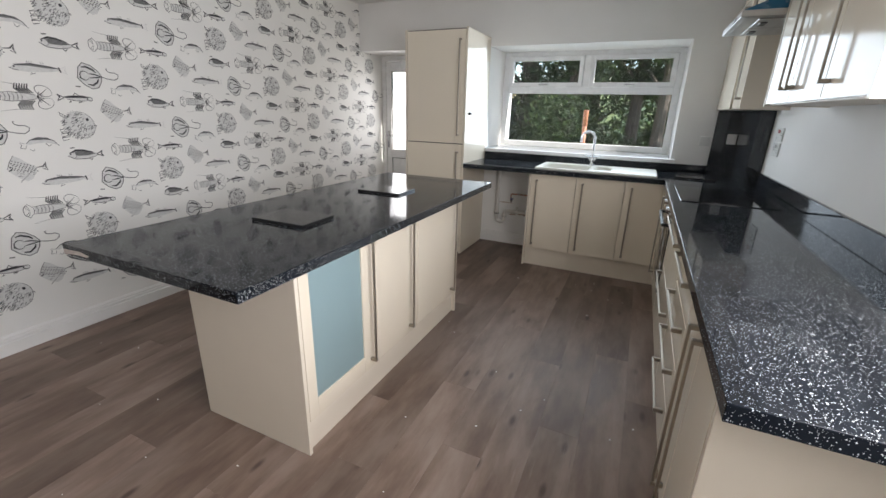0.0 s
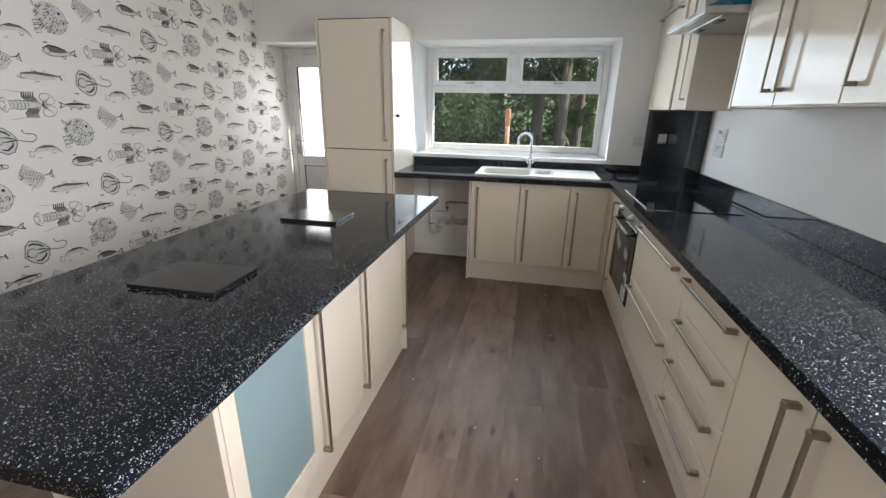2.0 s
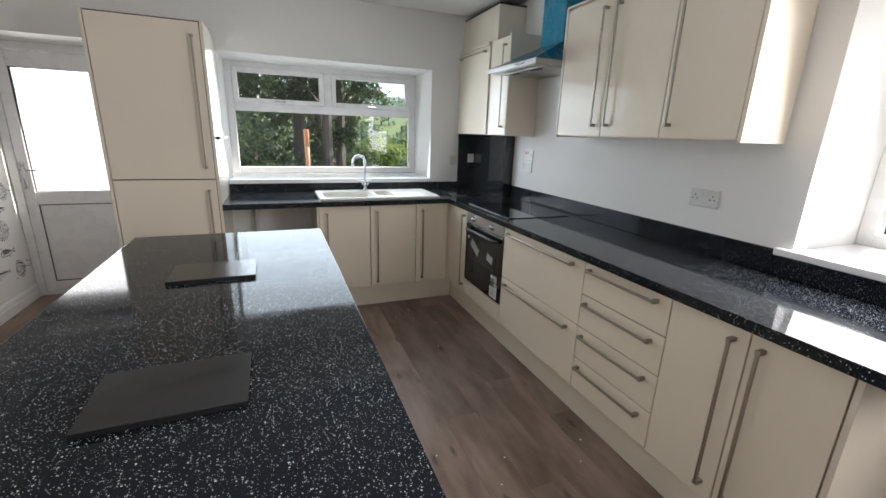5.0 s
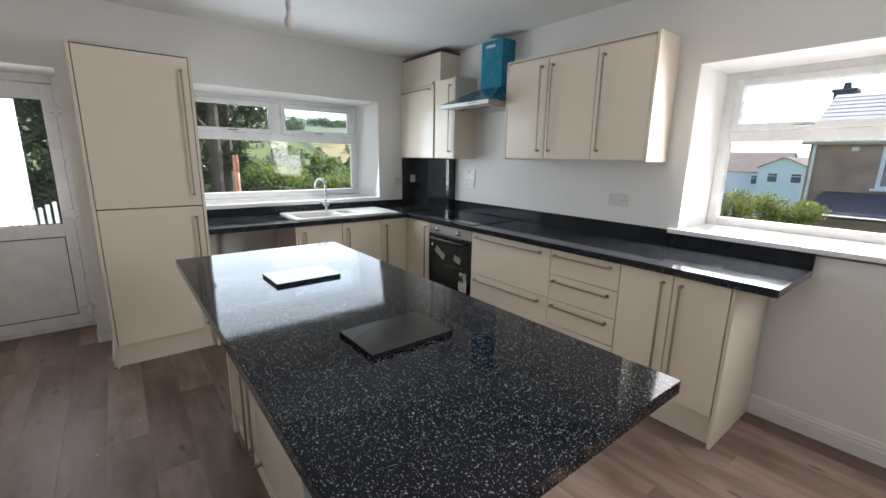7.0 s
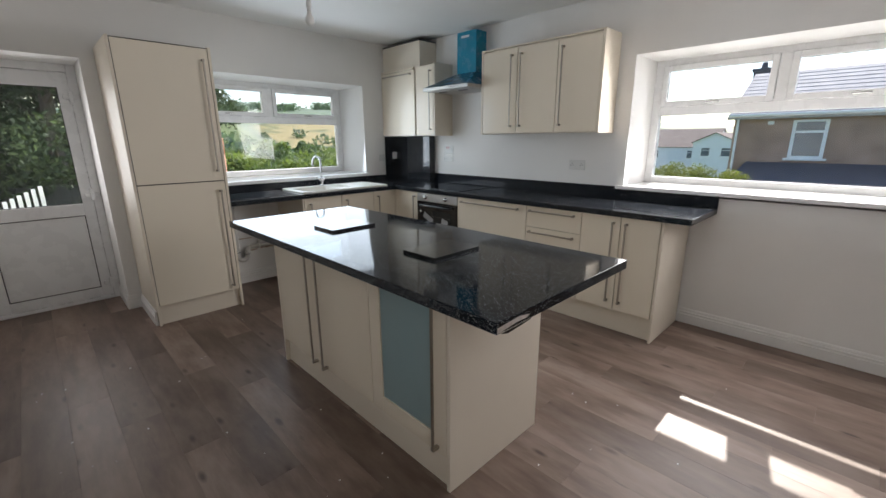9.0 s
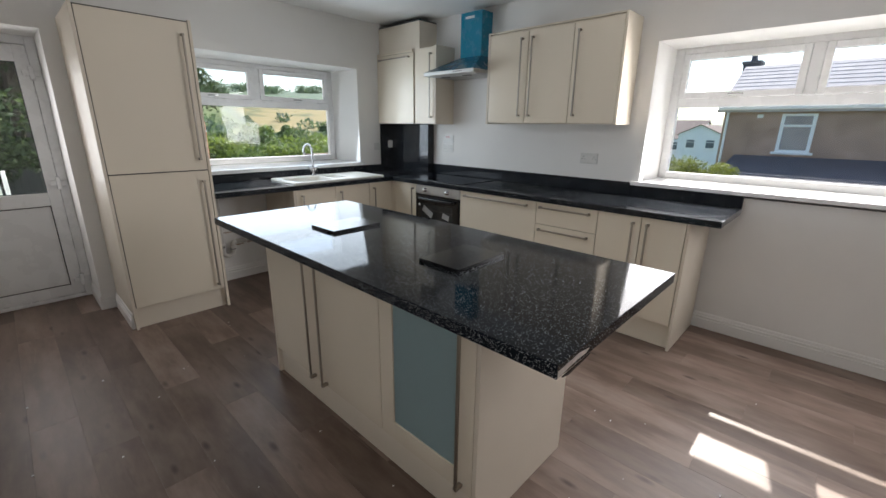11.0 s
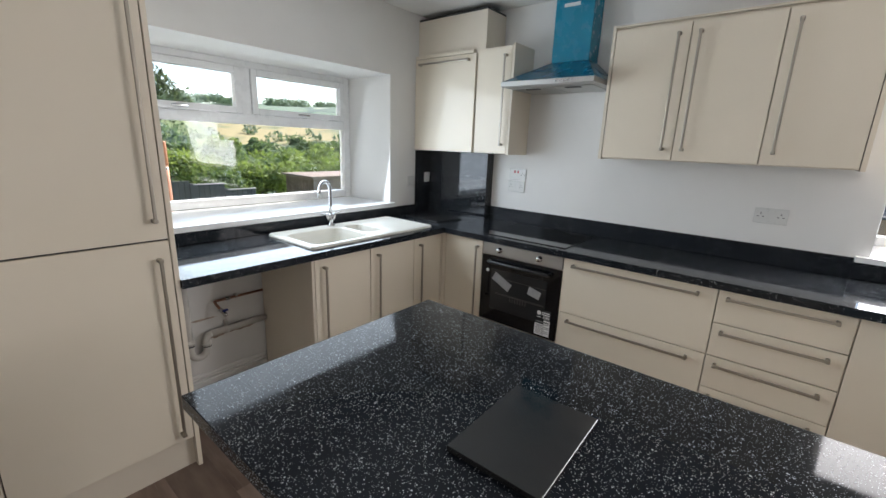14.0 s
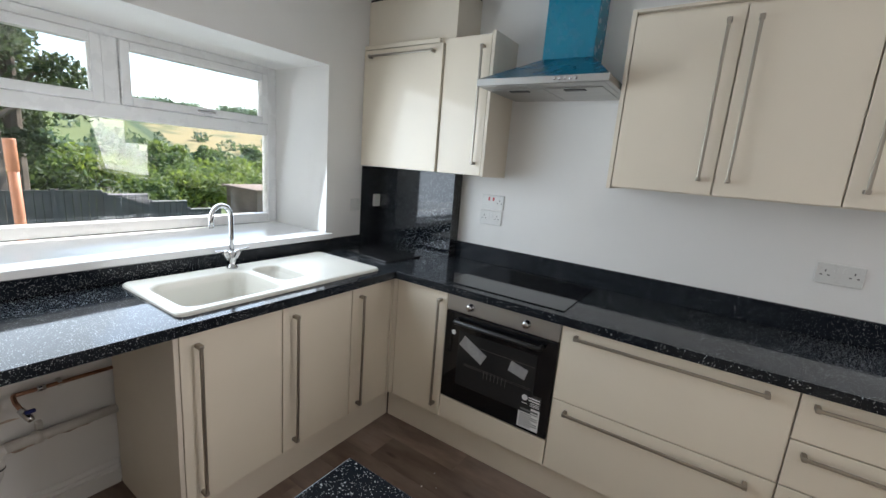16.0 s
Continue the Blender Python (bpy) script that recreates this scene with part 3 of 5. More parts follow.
# ---- worktops ----
wt = thing("worktop", (0.73, 2.3, ZT), "black sparkle laminate worktop along the hob wall", "worktop", "worktops")
part("slab", boxes((0.423, XE - 0.001, 0.782, 3.797, ZT, ZW), bev=0.0025, seg=2), M_SPARKLE, wt)
part("upstand", boxes((XE - 0.019, XE - 0.001, 0.782, 1.546, ZW + 0.0005, 1.0255), (XE - 0.019, XE - 0.001, 1.5462, 3.797, ZW + 0.0005, 1.046), bev=0.0015), M_SPARKLE, wt)
wt = thing("worktop", (-0.1, 4.1, ZT), "black sparkle laminate worktop round the sink", "worktop", "worktops")
SX0, SX1, SY0, SY1 = -0.655, 0.372, 3.866, 4.372


def holed_slab(xs, ys, z0, z1):
    """A slab over a three by three grid, open in its middle cell."""
    bm = bmesh.new()
    v = {(i, j, k): bm.verts.new((xs[i], ys[j], (z0, z1)[k])) for i in range(4) for j in range(4) for k in range(2)}
    for i in range(3):
        for j in range(3):
            if (i, j) != (1, 1):
                for k in range(2):
                    bm.faces.new((v[i, j, k], v[i + 1, j, k], v[i + 1, j + 1, k], v[i, j + 1, k]))
    for lo, hi in ((0, 3), (1, 2)):
        for i in range(lo, hi):
            for a, b in (((i, lo), (i + 1, lo)), ((i, hi), (i + 1, hi)), ((lo, i), (lo, i + 1)), ((hi, i), (hi, i + 1))):
                bm.faces.new((v[(*a, 0)], v[(*b, 0)], v[(*b, 1)], v[(*a, 1)]))
    return bm


part("slab", holed_slab((-1.342, SX0 + 0.012, SX1 - 0.012, XE - 0.001), (3.798, SY0 + 0.012, SY1 - 0.012, YN - 0.001), ZT, ZW), M_SPARKLE, wt)
part("upstand", boxes((-1.342, 0.768, YN - 0.019, YN - 0.001, ZW + 0.0005, 1.010), bev=0.0015), M_SPARKLE, wt)
wp = thing("wall_panel", (0.86, YN - 0.01, 0.91), "glossy black splashback panels and boxed corner below the cabinet", "splashback")
part("back_panel", boxes((0.770, 0.949, YN - 0.014, YN - 0.001, ZW + 0.0005, 1.481), bev=0.001), M_SPLASH, wp)
part("corner_boxing", boxes((0.950, XE - 0.001, 3.800, YN - 0.001, ZW + 0.0005, 1.481), bev=0.001), M_SPLASH, wp)

# ---- sink and tap ----


def deck(bm, xs, ys, z, skip, depth):
    """A flat deck over a grid of lines, open over the cells in skip."""
    vs = {}
    for i, x in enumerate(xs):
        for j, y in enumerate(ys):
            vs[i, j] = bm.verts.new((x, y, z))
    for i in range(len(xs) - 1):
        for j in range(len(ys) - 1):
            if (i, j) not in skip:
                bm.faces.new((vs[i, j], vs[i + 1, j], vs[i + 1, j + 1], vs[i, j + 1]))
    return vs


def rounded(x0, x1, y0, y1, r, n=5):
    pts = []
    for cx, cy, a in ((x1 - r, y1 - r, 0), (x0 + r, y1 - r, 90), (x0 + r, y0 + r, 180), (x1 - r, y0 + r, 270)):
        pts += [(cx + r * math.cos(radians(a + 90 * k / n)), cy + r * math.sin(radians(a + 90 * k / n))) for k in range(n + 1)]
    return pts


def bowl(bm, x0, x1, y0, y1, ztop, zbot, r):
    """A basin with rounded corners and sloping sides."""
    prev = None
    for inset, z in ((0.0, ztop), (0.006, ztop - 0.006), (0.012, ztop - 0.03), (0.025, zbot + 0.03), (0.045, zbot + 0.006), (0.075, zbot)):
        ring = [bm.verts.new((x, y, z)) for x, y in rounded(x0 + inset, x1 - inset, y0 + inset, y1 - inset, max(0.02, r - inset * 0.3))]
        if prev:
            for k in range(len(ring)):
                j = (k + 1) % len(ring)
                bm.faces.new((prev[k], prev[j], ring[j], ring[k]))
        else:
            first = ring
        prev = ring
    bm.faces.new(prev)
    return first


def sink():
    s = thing("sink", (-0.14, 4.12, ZW), "off-white composite sink with one and a half bowls", "sink")
    zt = ZW + 0.016
    bm = bmesh.new()
    # rim: outer rounded outline stepping up to the deck
    prev = None
    for inset, z in ((0.0, ZW + 0.0002), (0.0, ZW + 0.008), (0.006, zt - 0.001), (0.016, zt), (0.022, zt - 0.002)):
        ring = [bm.verts.new((x, y, z)) for x, y in rounded(SX0 + inset, SX1 - inset, SY0 + inset, SY1 - inset, 0.03 - inset * 0.5)]
        if prev:
            for k in range(len(ring)):
                j = (k + 1) % len(ring)
                bm.faces.new((prev[k], prev[j], ring[j], ring[k]))
        prev = ring
    outer = prev
    loops = [bowl(bm, -0.612, -0.185, 3.905, 4.265, zt - 0.002, 0.802, 0.06), bowl(bm, -0.160, 0.000, 3.985, 4.265, zt - 0.002, 0.862, 0.045)]
    es = []
    for loop in [outer] + loops:
        for k in range(len(loop)):
            es.append(bm.edges.get((loop[k], loop[(k + 1) % len(loop)])) or bm.edges.new((loop[k], loop[(k + 1) % len(loop)])))
    bmesh.ops.triangle_fill(bm, use_beauty=True, use_dissolve=False, edges=es)
    part("basin", bm, M_SINK, s)
    for x, y, z in ((-0.385, 4.09, 0.8025), (-0.08, 4.12, 0.8625)):
        bm = bmesh.new()
        tube(bm, [(x, y, z), (x, y, z + 0.003)], 0.035, 16)
        part("drain", bm, M_CHROME, s, "chrome drain", True)
    t = thing("mixer_tap", (-0.205, 4.325, zt), "chrome swan-neck mixer tap with two lever handles", "tap")
    x, y = -0.205, 4.325
    bm = bmesh.new()
    tube(bm, [(x, y, zt - 0.003), (x, y, zt + 0.006), (x, y, zt + 0.010), (x, y, zt + 0.030), (x, y, zt + 0.065), (x, y, zt + 0.085)], [0.026, 0.026, 0.019, 0.016, 0.020, 0.013], 16)
    part("body", bm, M_CHROME, t, smooth=True)
    bm = bmesh.new()
    pts = [(x, y, zt + 0.08), (x, y, 1.10), (x, y, 1.205)] + arc((x - 0.058, y - 0.020, 1.205), 0.061, 0, 180, (0.945, 0.326, 0), (0, 0, 1), 14)[1:]
    end = pts[-1]
    tube(bm, pts + [(end[0], end[1], 1.165)], 0.0105, 12)
    part("spout", bm, M_CHROME, t, smooth=True)
    for sx in (-1, 1):
        bm = bmesh.new()
        tube(bm, [(x + sx * 0.012, y, zt + 0.045), (x + sx * 0.032, y, zt + 0.078), (x + sx * 0.036, y, zt + 0.086)], [0.013, 0.014, 0.010], 12)
        tube(bm, [(x + sx * 0.034, y, zt + 0.082), (x + sx * 0.085, y - 0.006, zt + 0.092)], [0.006, 0.004], 8)
        part("lever", bm, M_CHROME, t, smooth=True)


sink()

# ---- hob, oven and hood ----
h_ = thing("hob", (0.75, 3.25, ZW), "black glass induction hob set in the worktop", "hob")
part("glass_top", boxes((0.480, 0.975, 2.870, 3.505, ZW + 0.0002, ZW + 0.0052), bev=0.0012), M_BLACKGLASS, h_)


def oven():
    o = thing("oven", (0.6, 3.16, 0.297), "built-in oven with steel fascia and black glass door", "oven")
    y0, y1 = 2.864, 3.458
    part("body", boxes((FX + 0.023, FX + 0.024, y0 + 0.01, y1 - 0.01, 0.30, 0.868)), M_BLACKPLASTIC, o)
    fas = part("fascia", boxes((FX - 0.004, FX + 0.020, y0, y1, 0.785, 0.869), bev=0.002), M_INOX, o, "brushed steel control panel")
    dr = part("door", boxes((FX - 0.006, FX + 0.020, y0, y1, 0.300, 0.779), bev=0.002), M_BLACKGLASS, o, "black glass oven door")
    part("inner_window", boxes((FX - 0.0075, FX - 0.0062, y0 + 0.085, y1 - 0.085, 0.395, 0.690)), mat("smoked_glass", (0.018, 0.019, 0.020), 0.03), dr, "smoked glass window")
    for y in (3.02, 3.32):
        bm = bmesh.new()
        tube(bm, [(FX - 0.003, y, 0.827), (FX - 0.008, y, 0.827), (FX - 0.010, y, 0.827), (FX - 0.028, y, 0.827), (FX - 0.031, y, 0.827)], [0.021, 0.021, 0.017, 0.016, 0.013], 20)
        part("knob", bm, M_CHROME, fas, "silver control knob", True)
    bm = bmesh.new()
    tube(bm, [(FX - 0.005, y0 + 0.07, 0.742), (FX - 0.034, y0 + 0.07, 0.742), (FX - 0.040, y0 + 0.076, 0.742), (FX - 0.040, y1 - 0.076, 0.742), (FX - 0.034, y1 - 0.07, 0.742), (FX - 0.005, y1 - 0.07, 0.742)], 0.011, 12)
    part("handle", bm, M_BLACKPLASTIC, dr, "black rounded door handle", True)
    bx = FX - 0.0072
    bm = boxes((bx, bx + 0.0008, 2.905, 3.010, 0.315, 0.425))
    st = part("sticker", bm, M_LABEL, dr, "white energy sticker with grey print")
    bm = bmesh.new()
    for k in range(9):
        z = 0.405 - k * 0.010
        box(bm, bx - 0.0006, bx - 0.0001, 2.912 + (0.03 if k % 3 == 2 else 0.0), 3.000, z, z + (0.010 if k == 0 else 0.004))
    part("sticker_print", bm, M_PRINT, st, "grey bars of unreadable print")
    bm = boxes((bx, bx + 0.0008, 2.905, 3.010, 0.4255, 0.495))
    s2 = part("sticker", bm, M_BLACKPLASTIC, dr, "black sticker with white print")
    bm = bmesh.new()
    tube(bm, [(bx - 0.0001, 2.985, 0.470), (bx - 0.0008, 2.985, 0.470)], 0.015, 16)
    for k in range(2):
        box(bm, bx - 0.0008, bx - 0.0001, 2.910, 2.965, 0.473 - k * 0.013, 0.480 - k * 0.013)
    for k in range(3):
        box(bm, bx - 0.0008, bx - 0.0001, 2.910, 2.955, 0.450 - k * 0.007, 0.453 - k * 0.007)
    box(bm, bx - 0.0008, bx - 0.0001, 2.970, 2.998, 0.440, 0.444)
    part("sticker_print", bm, M_LABEL, s2, "white disc and bars of print")
    bm = bmesh.new()
    tube(bm, [(FX - 0.0061, 3.405, 0.672), (FX - 0.0072, 3.405, 0.672)], 0.013, 16)
    part("sticker", bm, M_LABEL, dr, "small round white sticker")
    bm = bmesh.new()
    for z, a, b in ((0.520, y0 + 0.10, y1 - 0.13), (0.512, y0 + 0.10, y1 - 0.13), (0.630, y0 + 0.09, y1 - 0.20)):
        box(bm, FX - 0.0081, FX - 0.0077, a, b, z, z + 0.002)
    for k in range(7):
        y = 3.09 + 0.020 * k
        box(bm, FX - 0.0081, FX - 0.0077, y, y + 0.003, 0.480, 0.520)
    part("oven_rack", bm, M_RACK, dr, "dull steel rack behind the glass")
    # papers laid on the glass, greyed to stand for its dimming
    for cy, cz, w, h, a in ((3.285, 0.610, 0.150, 0.062, -28), (3.035, 0.590, 0.090, 0.055, -14)):
        bm = boxes((-0.0005, 0.0005, -w / 2, w / 2, -h / 2, h / 2))
        bmesh.ops.transform(bm, matrix=Matrix.Translation((FX - 0.0081, cy, cz)) @ Matrix.Rotation(radians(-a), 4, 'X'), verts=bm.verts)
        part("paper_slip", bm, M_SLIP, dr, "paper slip greyed as if seen through the oven glass")

    o.location.z += 0.020


oven()


def hood():
    h = thing("cooker_hood", (0.85, 3.17, 1.93), "steel chimney cooker hood still in blue protective film", "cooker hood")
    y0, y1, x0, x1 = 2.850, 3.480, 0.575, XE - 0.001
    c0, c1, cx = 3.020, 3.285, 0.885
    zb, zr, zt = 1.925, 1.957, 2.105
    part("rim", boxes((x0, x1, y0, y1, zb, zr), bev=0.002), M_INOX, h)
    bm = bmesh.new()
    lo = [bm.verts.new(p) for p in ((x0 + 0.004, y0 + 0.004, zr), (x1, y0 + 0.004, zr), (x1, y1 - 0.004, zr), (x0 + 0.004, y1 - 0.004, zr))]
    hi = [bm.verts.new(p) for p in ((cx, c0, zt), (x1, c0, zt), (x1, c1, zt), (cx, c1, zt))]
    for k in range(4):
        j = (k + 1) % 4
        bm.faces.new((lo[k], lo[j], hi[j], hi[k]))
    bm.faces.new(hi)
    bm.faces.new(lo[::-1])
    can = part("canopy", bm, M_FILMDARK, h, "sloping canopy under dark blue film")
    part("chimney", boxes((cx + 0.002, x1, c0 + 0.002, c1 - 0.002, zt, 2.497), bev=0.0015), M_FILM, h, "chimney covered in bright blue film")
    part("film_label", boxes((cx + 0.0005, cx + 0.0018, 3.115, 3.225, 2.440, 2.462)), M_LABEL, h, "white label strip on the blue film")
    part("underside", boxes((x0 + 0.02, x1 - 0.02, y0 + 0.02, y1 - 0.02, zb - 0.002, zb - 0.0004)), M_INOX, h)
    for a, b in ((y0 + 0.045, 3.160), (3.172, y1 - 0.045)):
        f = part("grease_filter", boxes((x0 + 0.09, x1 - 0.06, a, b, zb - 0.007, zb - 0.0022), bev=0.002), M_INOX, h, "mesh grease filter")
        part("filter_latch", boxes((x0 + 0.11, x0 + 0.145, (a + b) / 2 - 0.05, (a + b) / 2 + 0.05, zb - 0.012, zb - 0.0071), bev=0.002), M_BLACKPLASTIC, f, "dark filter latch")
    for k in range(5):
        bm = bmesh.new()
        y = 3.085 - 0.024 * k
        tube(bm, [(x0 + 0.001, y, 1.942), (x0 - 0.005, y, 1.942)], 0.0065, 12)
        part("button", bm, M_CHROME, h, "small round push button", True)


hood()

# ---- island ----
IX0, IX1, IY0, IY1 = -1.502, -0.872, 1.043, 2.598
i_ = thing("kitchen_island", (-1.19, 1.82, 0), "cream gloss island cabinet with frosted glass doors both sides", "kitchen island")
part("end_panel", boxes((IX0, IX1, IY0, IY0 + 0.018, 0, 0.8915), bev=0.001), M_CREAMSIDE, i_)
part("end_panel", boxes((IX0, IX1, IY1 - 0.018, IY1, 0, 0.8915), bev=0.001), M_CREAMSIDE, i_)
part("carcass", boxes((IX0 + 0.0205, IX1 - 0.0205, IY0 + 0.0185, IY1 - 0.0185, ZP, 0.8915)), M_CREAMSIDE, i_)
part("plinth", boxes((IX0 + 0.022, IX0 + 0.038, IY0 + 0.0185, IY1 - 0.0185, 0, ZP - 0.004), bev=0.001), M_CREAMSIDE, i_)
part("plinth", boxes((IX1 - 0.038, IX1 - 0.022, IY0 + 0.0185, IY1 - 0.0185, 0, ZP - 0.004), bev=0.001), M_CREAMSIDE, i_)
ITOP = 0.878


def glass_door(face, thick, y0, y1, gy0, gy1, gz0, gz1):
    lo, hi = min(face, face + thick), max(face, face + thick)
    d = part("glass_door", boxes((lo, hi, y0 + 0.002, gy0, ZP, ITOP), (lo, hi, gy1, y1 - 0.002, ZP, ITOP), (lo, hi, gy0, gy1, ZP, gz0), (lo, hi, gy0, gy1, gz1, ITOP), bev=0.0015), M_CREAM, i_, "cream framed frosted glass door")
    mid = (lo + hi) / 2
    part("glass", boxes((mid - 0.002, mid + 0.002, gy0 - 0.003, gy1 + 0.003, gz0 - 0.003, gz1 + 0.003)), M_FROST, d, "frosted blue-grey glass")
    return d


A, B = IY0 + 0.0185, IY1 - 0.0185
d = glass_door(IX0, 0.019, A, 1.575, 1.150, 1.492, 0.245, 0.840)
pull(d, (IX0, 1.112, 0.185), (IX0, 1.112, 0.850), (-1, 0, 0))
d = front(i_, "x", IX0, 0.019, 1.575, 2.075, ZP, ITOP)
pull(d, (IX0, 2.020, 0.175), (IX0, 2.020, 0.850), (-1, 0, 0))
d = front(i_, "x", IX0, 0.019, 2.075, B, ZP, ITOP)
pull(d, (IX0, 2.132, 0.175), (IX0, 2.132, 0.850), (-1, 0, 0))
d = glass_door(IX1, -0.019, A, 1.560, 1.118, 1.458, 0.245, 0.840)
pull(d, (IX1, 1.512, 0.205), (IX1, 1.512, 0.850), (1, 0, 0))
d = front(i_, "x", IX1, -0.019, 1.560, 2.010, ZP, ITOP)
pull(d, (IX1, 1.905, 0.205), (IX1, 1.905, 0.850), (1, 0, 0))
d = front(i_, "x", IX1, -0.019, 2.010, B, ZP, ITOP)
pull(d, (IX1, 2.500, 0.205), (IX1, 2.500, 0.850), (1, 0, 0))

TX0, TX1, TY0, TY1 = -1.648, -0.748, 0.712, 2.914
it = thing("island_worktop", (-1.19, 1.8, 0.892), "black sparkle laminate island worktop with a chipped corner", "worktop")
bm = boxes((TX0, TX1, TY0, TY1, 0.892, 0.930), bev=0.0022, seg=2)
part("slab", bm, M_SPARKLE, it)
# peeled edging at one corner, its pale colour also holding a floor reflection
bm = bmesh.new()
ring = [(TX0 + 0.004, 0.8945), (TX0 + 0.10, 0.9035), (TX0 + 0.150, 0.9015), (TX0 + 0.165, 0.9095), (TX0 + 0.11, 0.918), (TX0 + 0.05, 0.9145), (TX0 + 0.004, 0.9125)]
f0 = [bm.verts.new((x, TY0 - 0.0010, z)) for x, z in ring]
f1 = [bm.verts.new((x, TY0 + 0.004, z)) for x, z in ring]
bm.faces.new(f0)
for k in range(len(ring)):
    bm.faces.new((f0[k], f0[(k + 1) % len(ring)], f1[(k + 1) % len(ring)], f1[k]))
part("chip_with_reflection", bm, M_CHIP, it, "pale torn edge where edging peeled, floor reflection in its colour")
bm = bmesh.new()
tri = [(TX0 + 0.02, 0.8915), (TX0 + 0.17, 0.893), (TX0 + 0.13, 0.889), (TX0 + 0.05, 0.884)]
f0 = [bm.verts.new((x, TY0 - 0.004 - 0.05 * abs(z - 0.892), z)) for x, z in tri]
f1 = [bm.verts.new((x, TY0 - 0.001, z)) for x, z in tri]
bm.faces.new(f0)
bm.faces.new(f1[::-1])
for k in range(4):
    bm.faces.new((f0[k], f0[(k + 1) % 4], f1[(k + 1) % 4], f1[k]))
part("loose_edging", bm, M_BLACKPAD, it, "loose flap of black edging strip")


def offcut(x0, x1, y0, y1, z, turn, label):
    bm = boxes((-(x1 - x0) / 2, (x1 - x0) / 2, -(y1 - y0) / 2, (y1 - y0) / 2, 0, 0.014), bev=0.0012)
    p = single("worktop_saver", bm, M_BLACKPAD, label, "worktop saver", "black boards on the worktops")
    p.matrix_basis = pose((x0 + x1) / 2, (y0 + y1) / 2, z, 0, 0, turn)
    return p


offcut(-1.360, -1.065, 2.112, 2.322, 0.9303, 1, "thin shiny black board lying on the island")
offcut(-1.347, -1.050, 1.290, 1.500, 0.9303, 1, "thin shiny black board lying on the island")
offcut(0.520, 0.815, 3.930, 4.300, ZW + 0.0003, -6, "thin black board lying in the worktop corner")

# ---- sockets, pipes, lamp ----


def socket(name, face, axis, u0, u1, z0, z1, label, rockers, gangs=(-0.3, 0.3), red=False):
    """A wall plate on a face; axis: 'x' faces -x at that x, 'y' faces -y."""
    s = thing(name, (face, (u0 + u1) / 2, z0) if axis == "x" else ((u0 + u1) / 2, face, z0), label, "socket", "sockets and switches")

    def bx(a, b, e, f, d0, d1, bev=0.001):
        r = (face - d1, face - d0, a, b, e, f) if axis == "x" else (a, b, face - d1, face - d0, e, f)
        return boxes(r, bev=bev)

    pl = part("plate", bx(u0, u1, z0, z1, 0.0002, 0.009, 0.0025), M_SOCKET, s)
    w, h, c, zc = u1 - u0, z1 - z0, (u0 + u1) / 2, (z0 + z1) / 2
    for r in rockers:
        part("rocker", bx(c + r * w - 0.006, c + r * w + 0.006, zc + h * 0.10, zc + h * 0.34, 0.0092, 0.0125), M_RED if red else M_SOCKET, pl, "red rocker switch" if red else "white rocker switch")
    if gangs:
        for g in gangs:
            bm = bmesh.new()
            for du, dz, a, b in ((0, 0.016, 0.0022, 0.0045), (-0.012, -0.006, 0.0042, 0.0022), (0.012, -0.006, 0.0042, 0.0022)):
                u_, z_ = c + g * w + du, zc + dz * 0.8
                r = (face - 0.0098, face - 0.0091, u_ - a, u_ + a, z_ - b, z_ + b) if axis == "x" else (u_ - a, u_ + a, face - 0.0098, face - 0.0091, z_ - b, z_ + b)
                box(bm, *r)
            part("pin_holes", bm, M_SLOT, pl, "dark pin holes")
    return s


socket("double_socket", XE, "x", 1.846, 2.000, 1.168, 1.256, "white double wall socket above the long worktop", (-0.09, 0.09))
socket("cooker_switch", XE, "x", 3.487, 3.637, 1.284, 1.372, "white cooker switch plate with red rockers", (0.16, -0.04), (-0.32,), red=True)
socket("double_socket", XE, "x", 3.492, 3.642, 1.186, 1.274, "white double wall socket below the cooker switch", (-0.09, 0.09))
socket("wall_switch", YN - 0.014, "y", 0.875, 0.945, 1.205, 1.290, "white switch on the black splashback", (0.0,), ())
socket("wall_switch", YN, "y", 0.675, 0.757, 1.180, 1.262, "white fused switch plate beside the window", (0.0,), ())


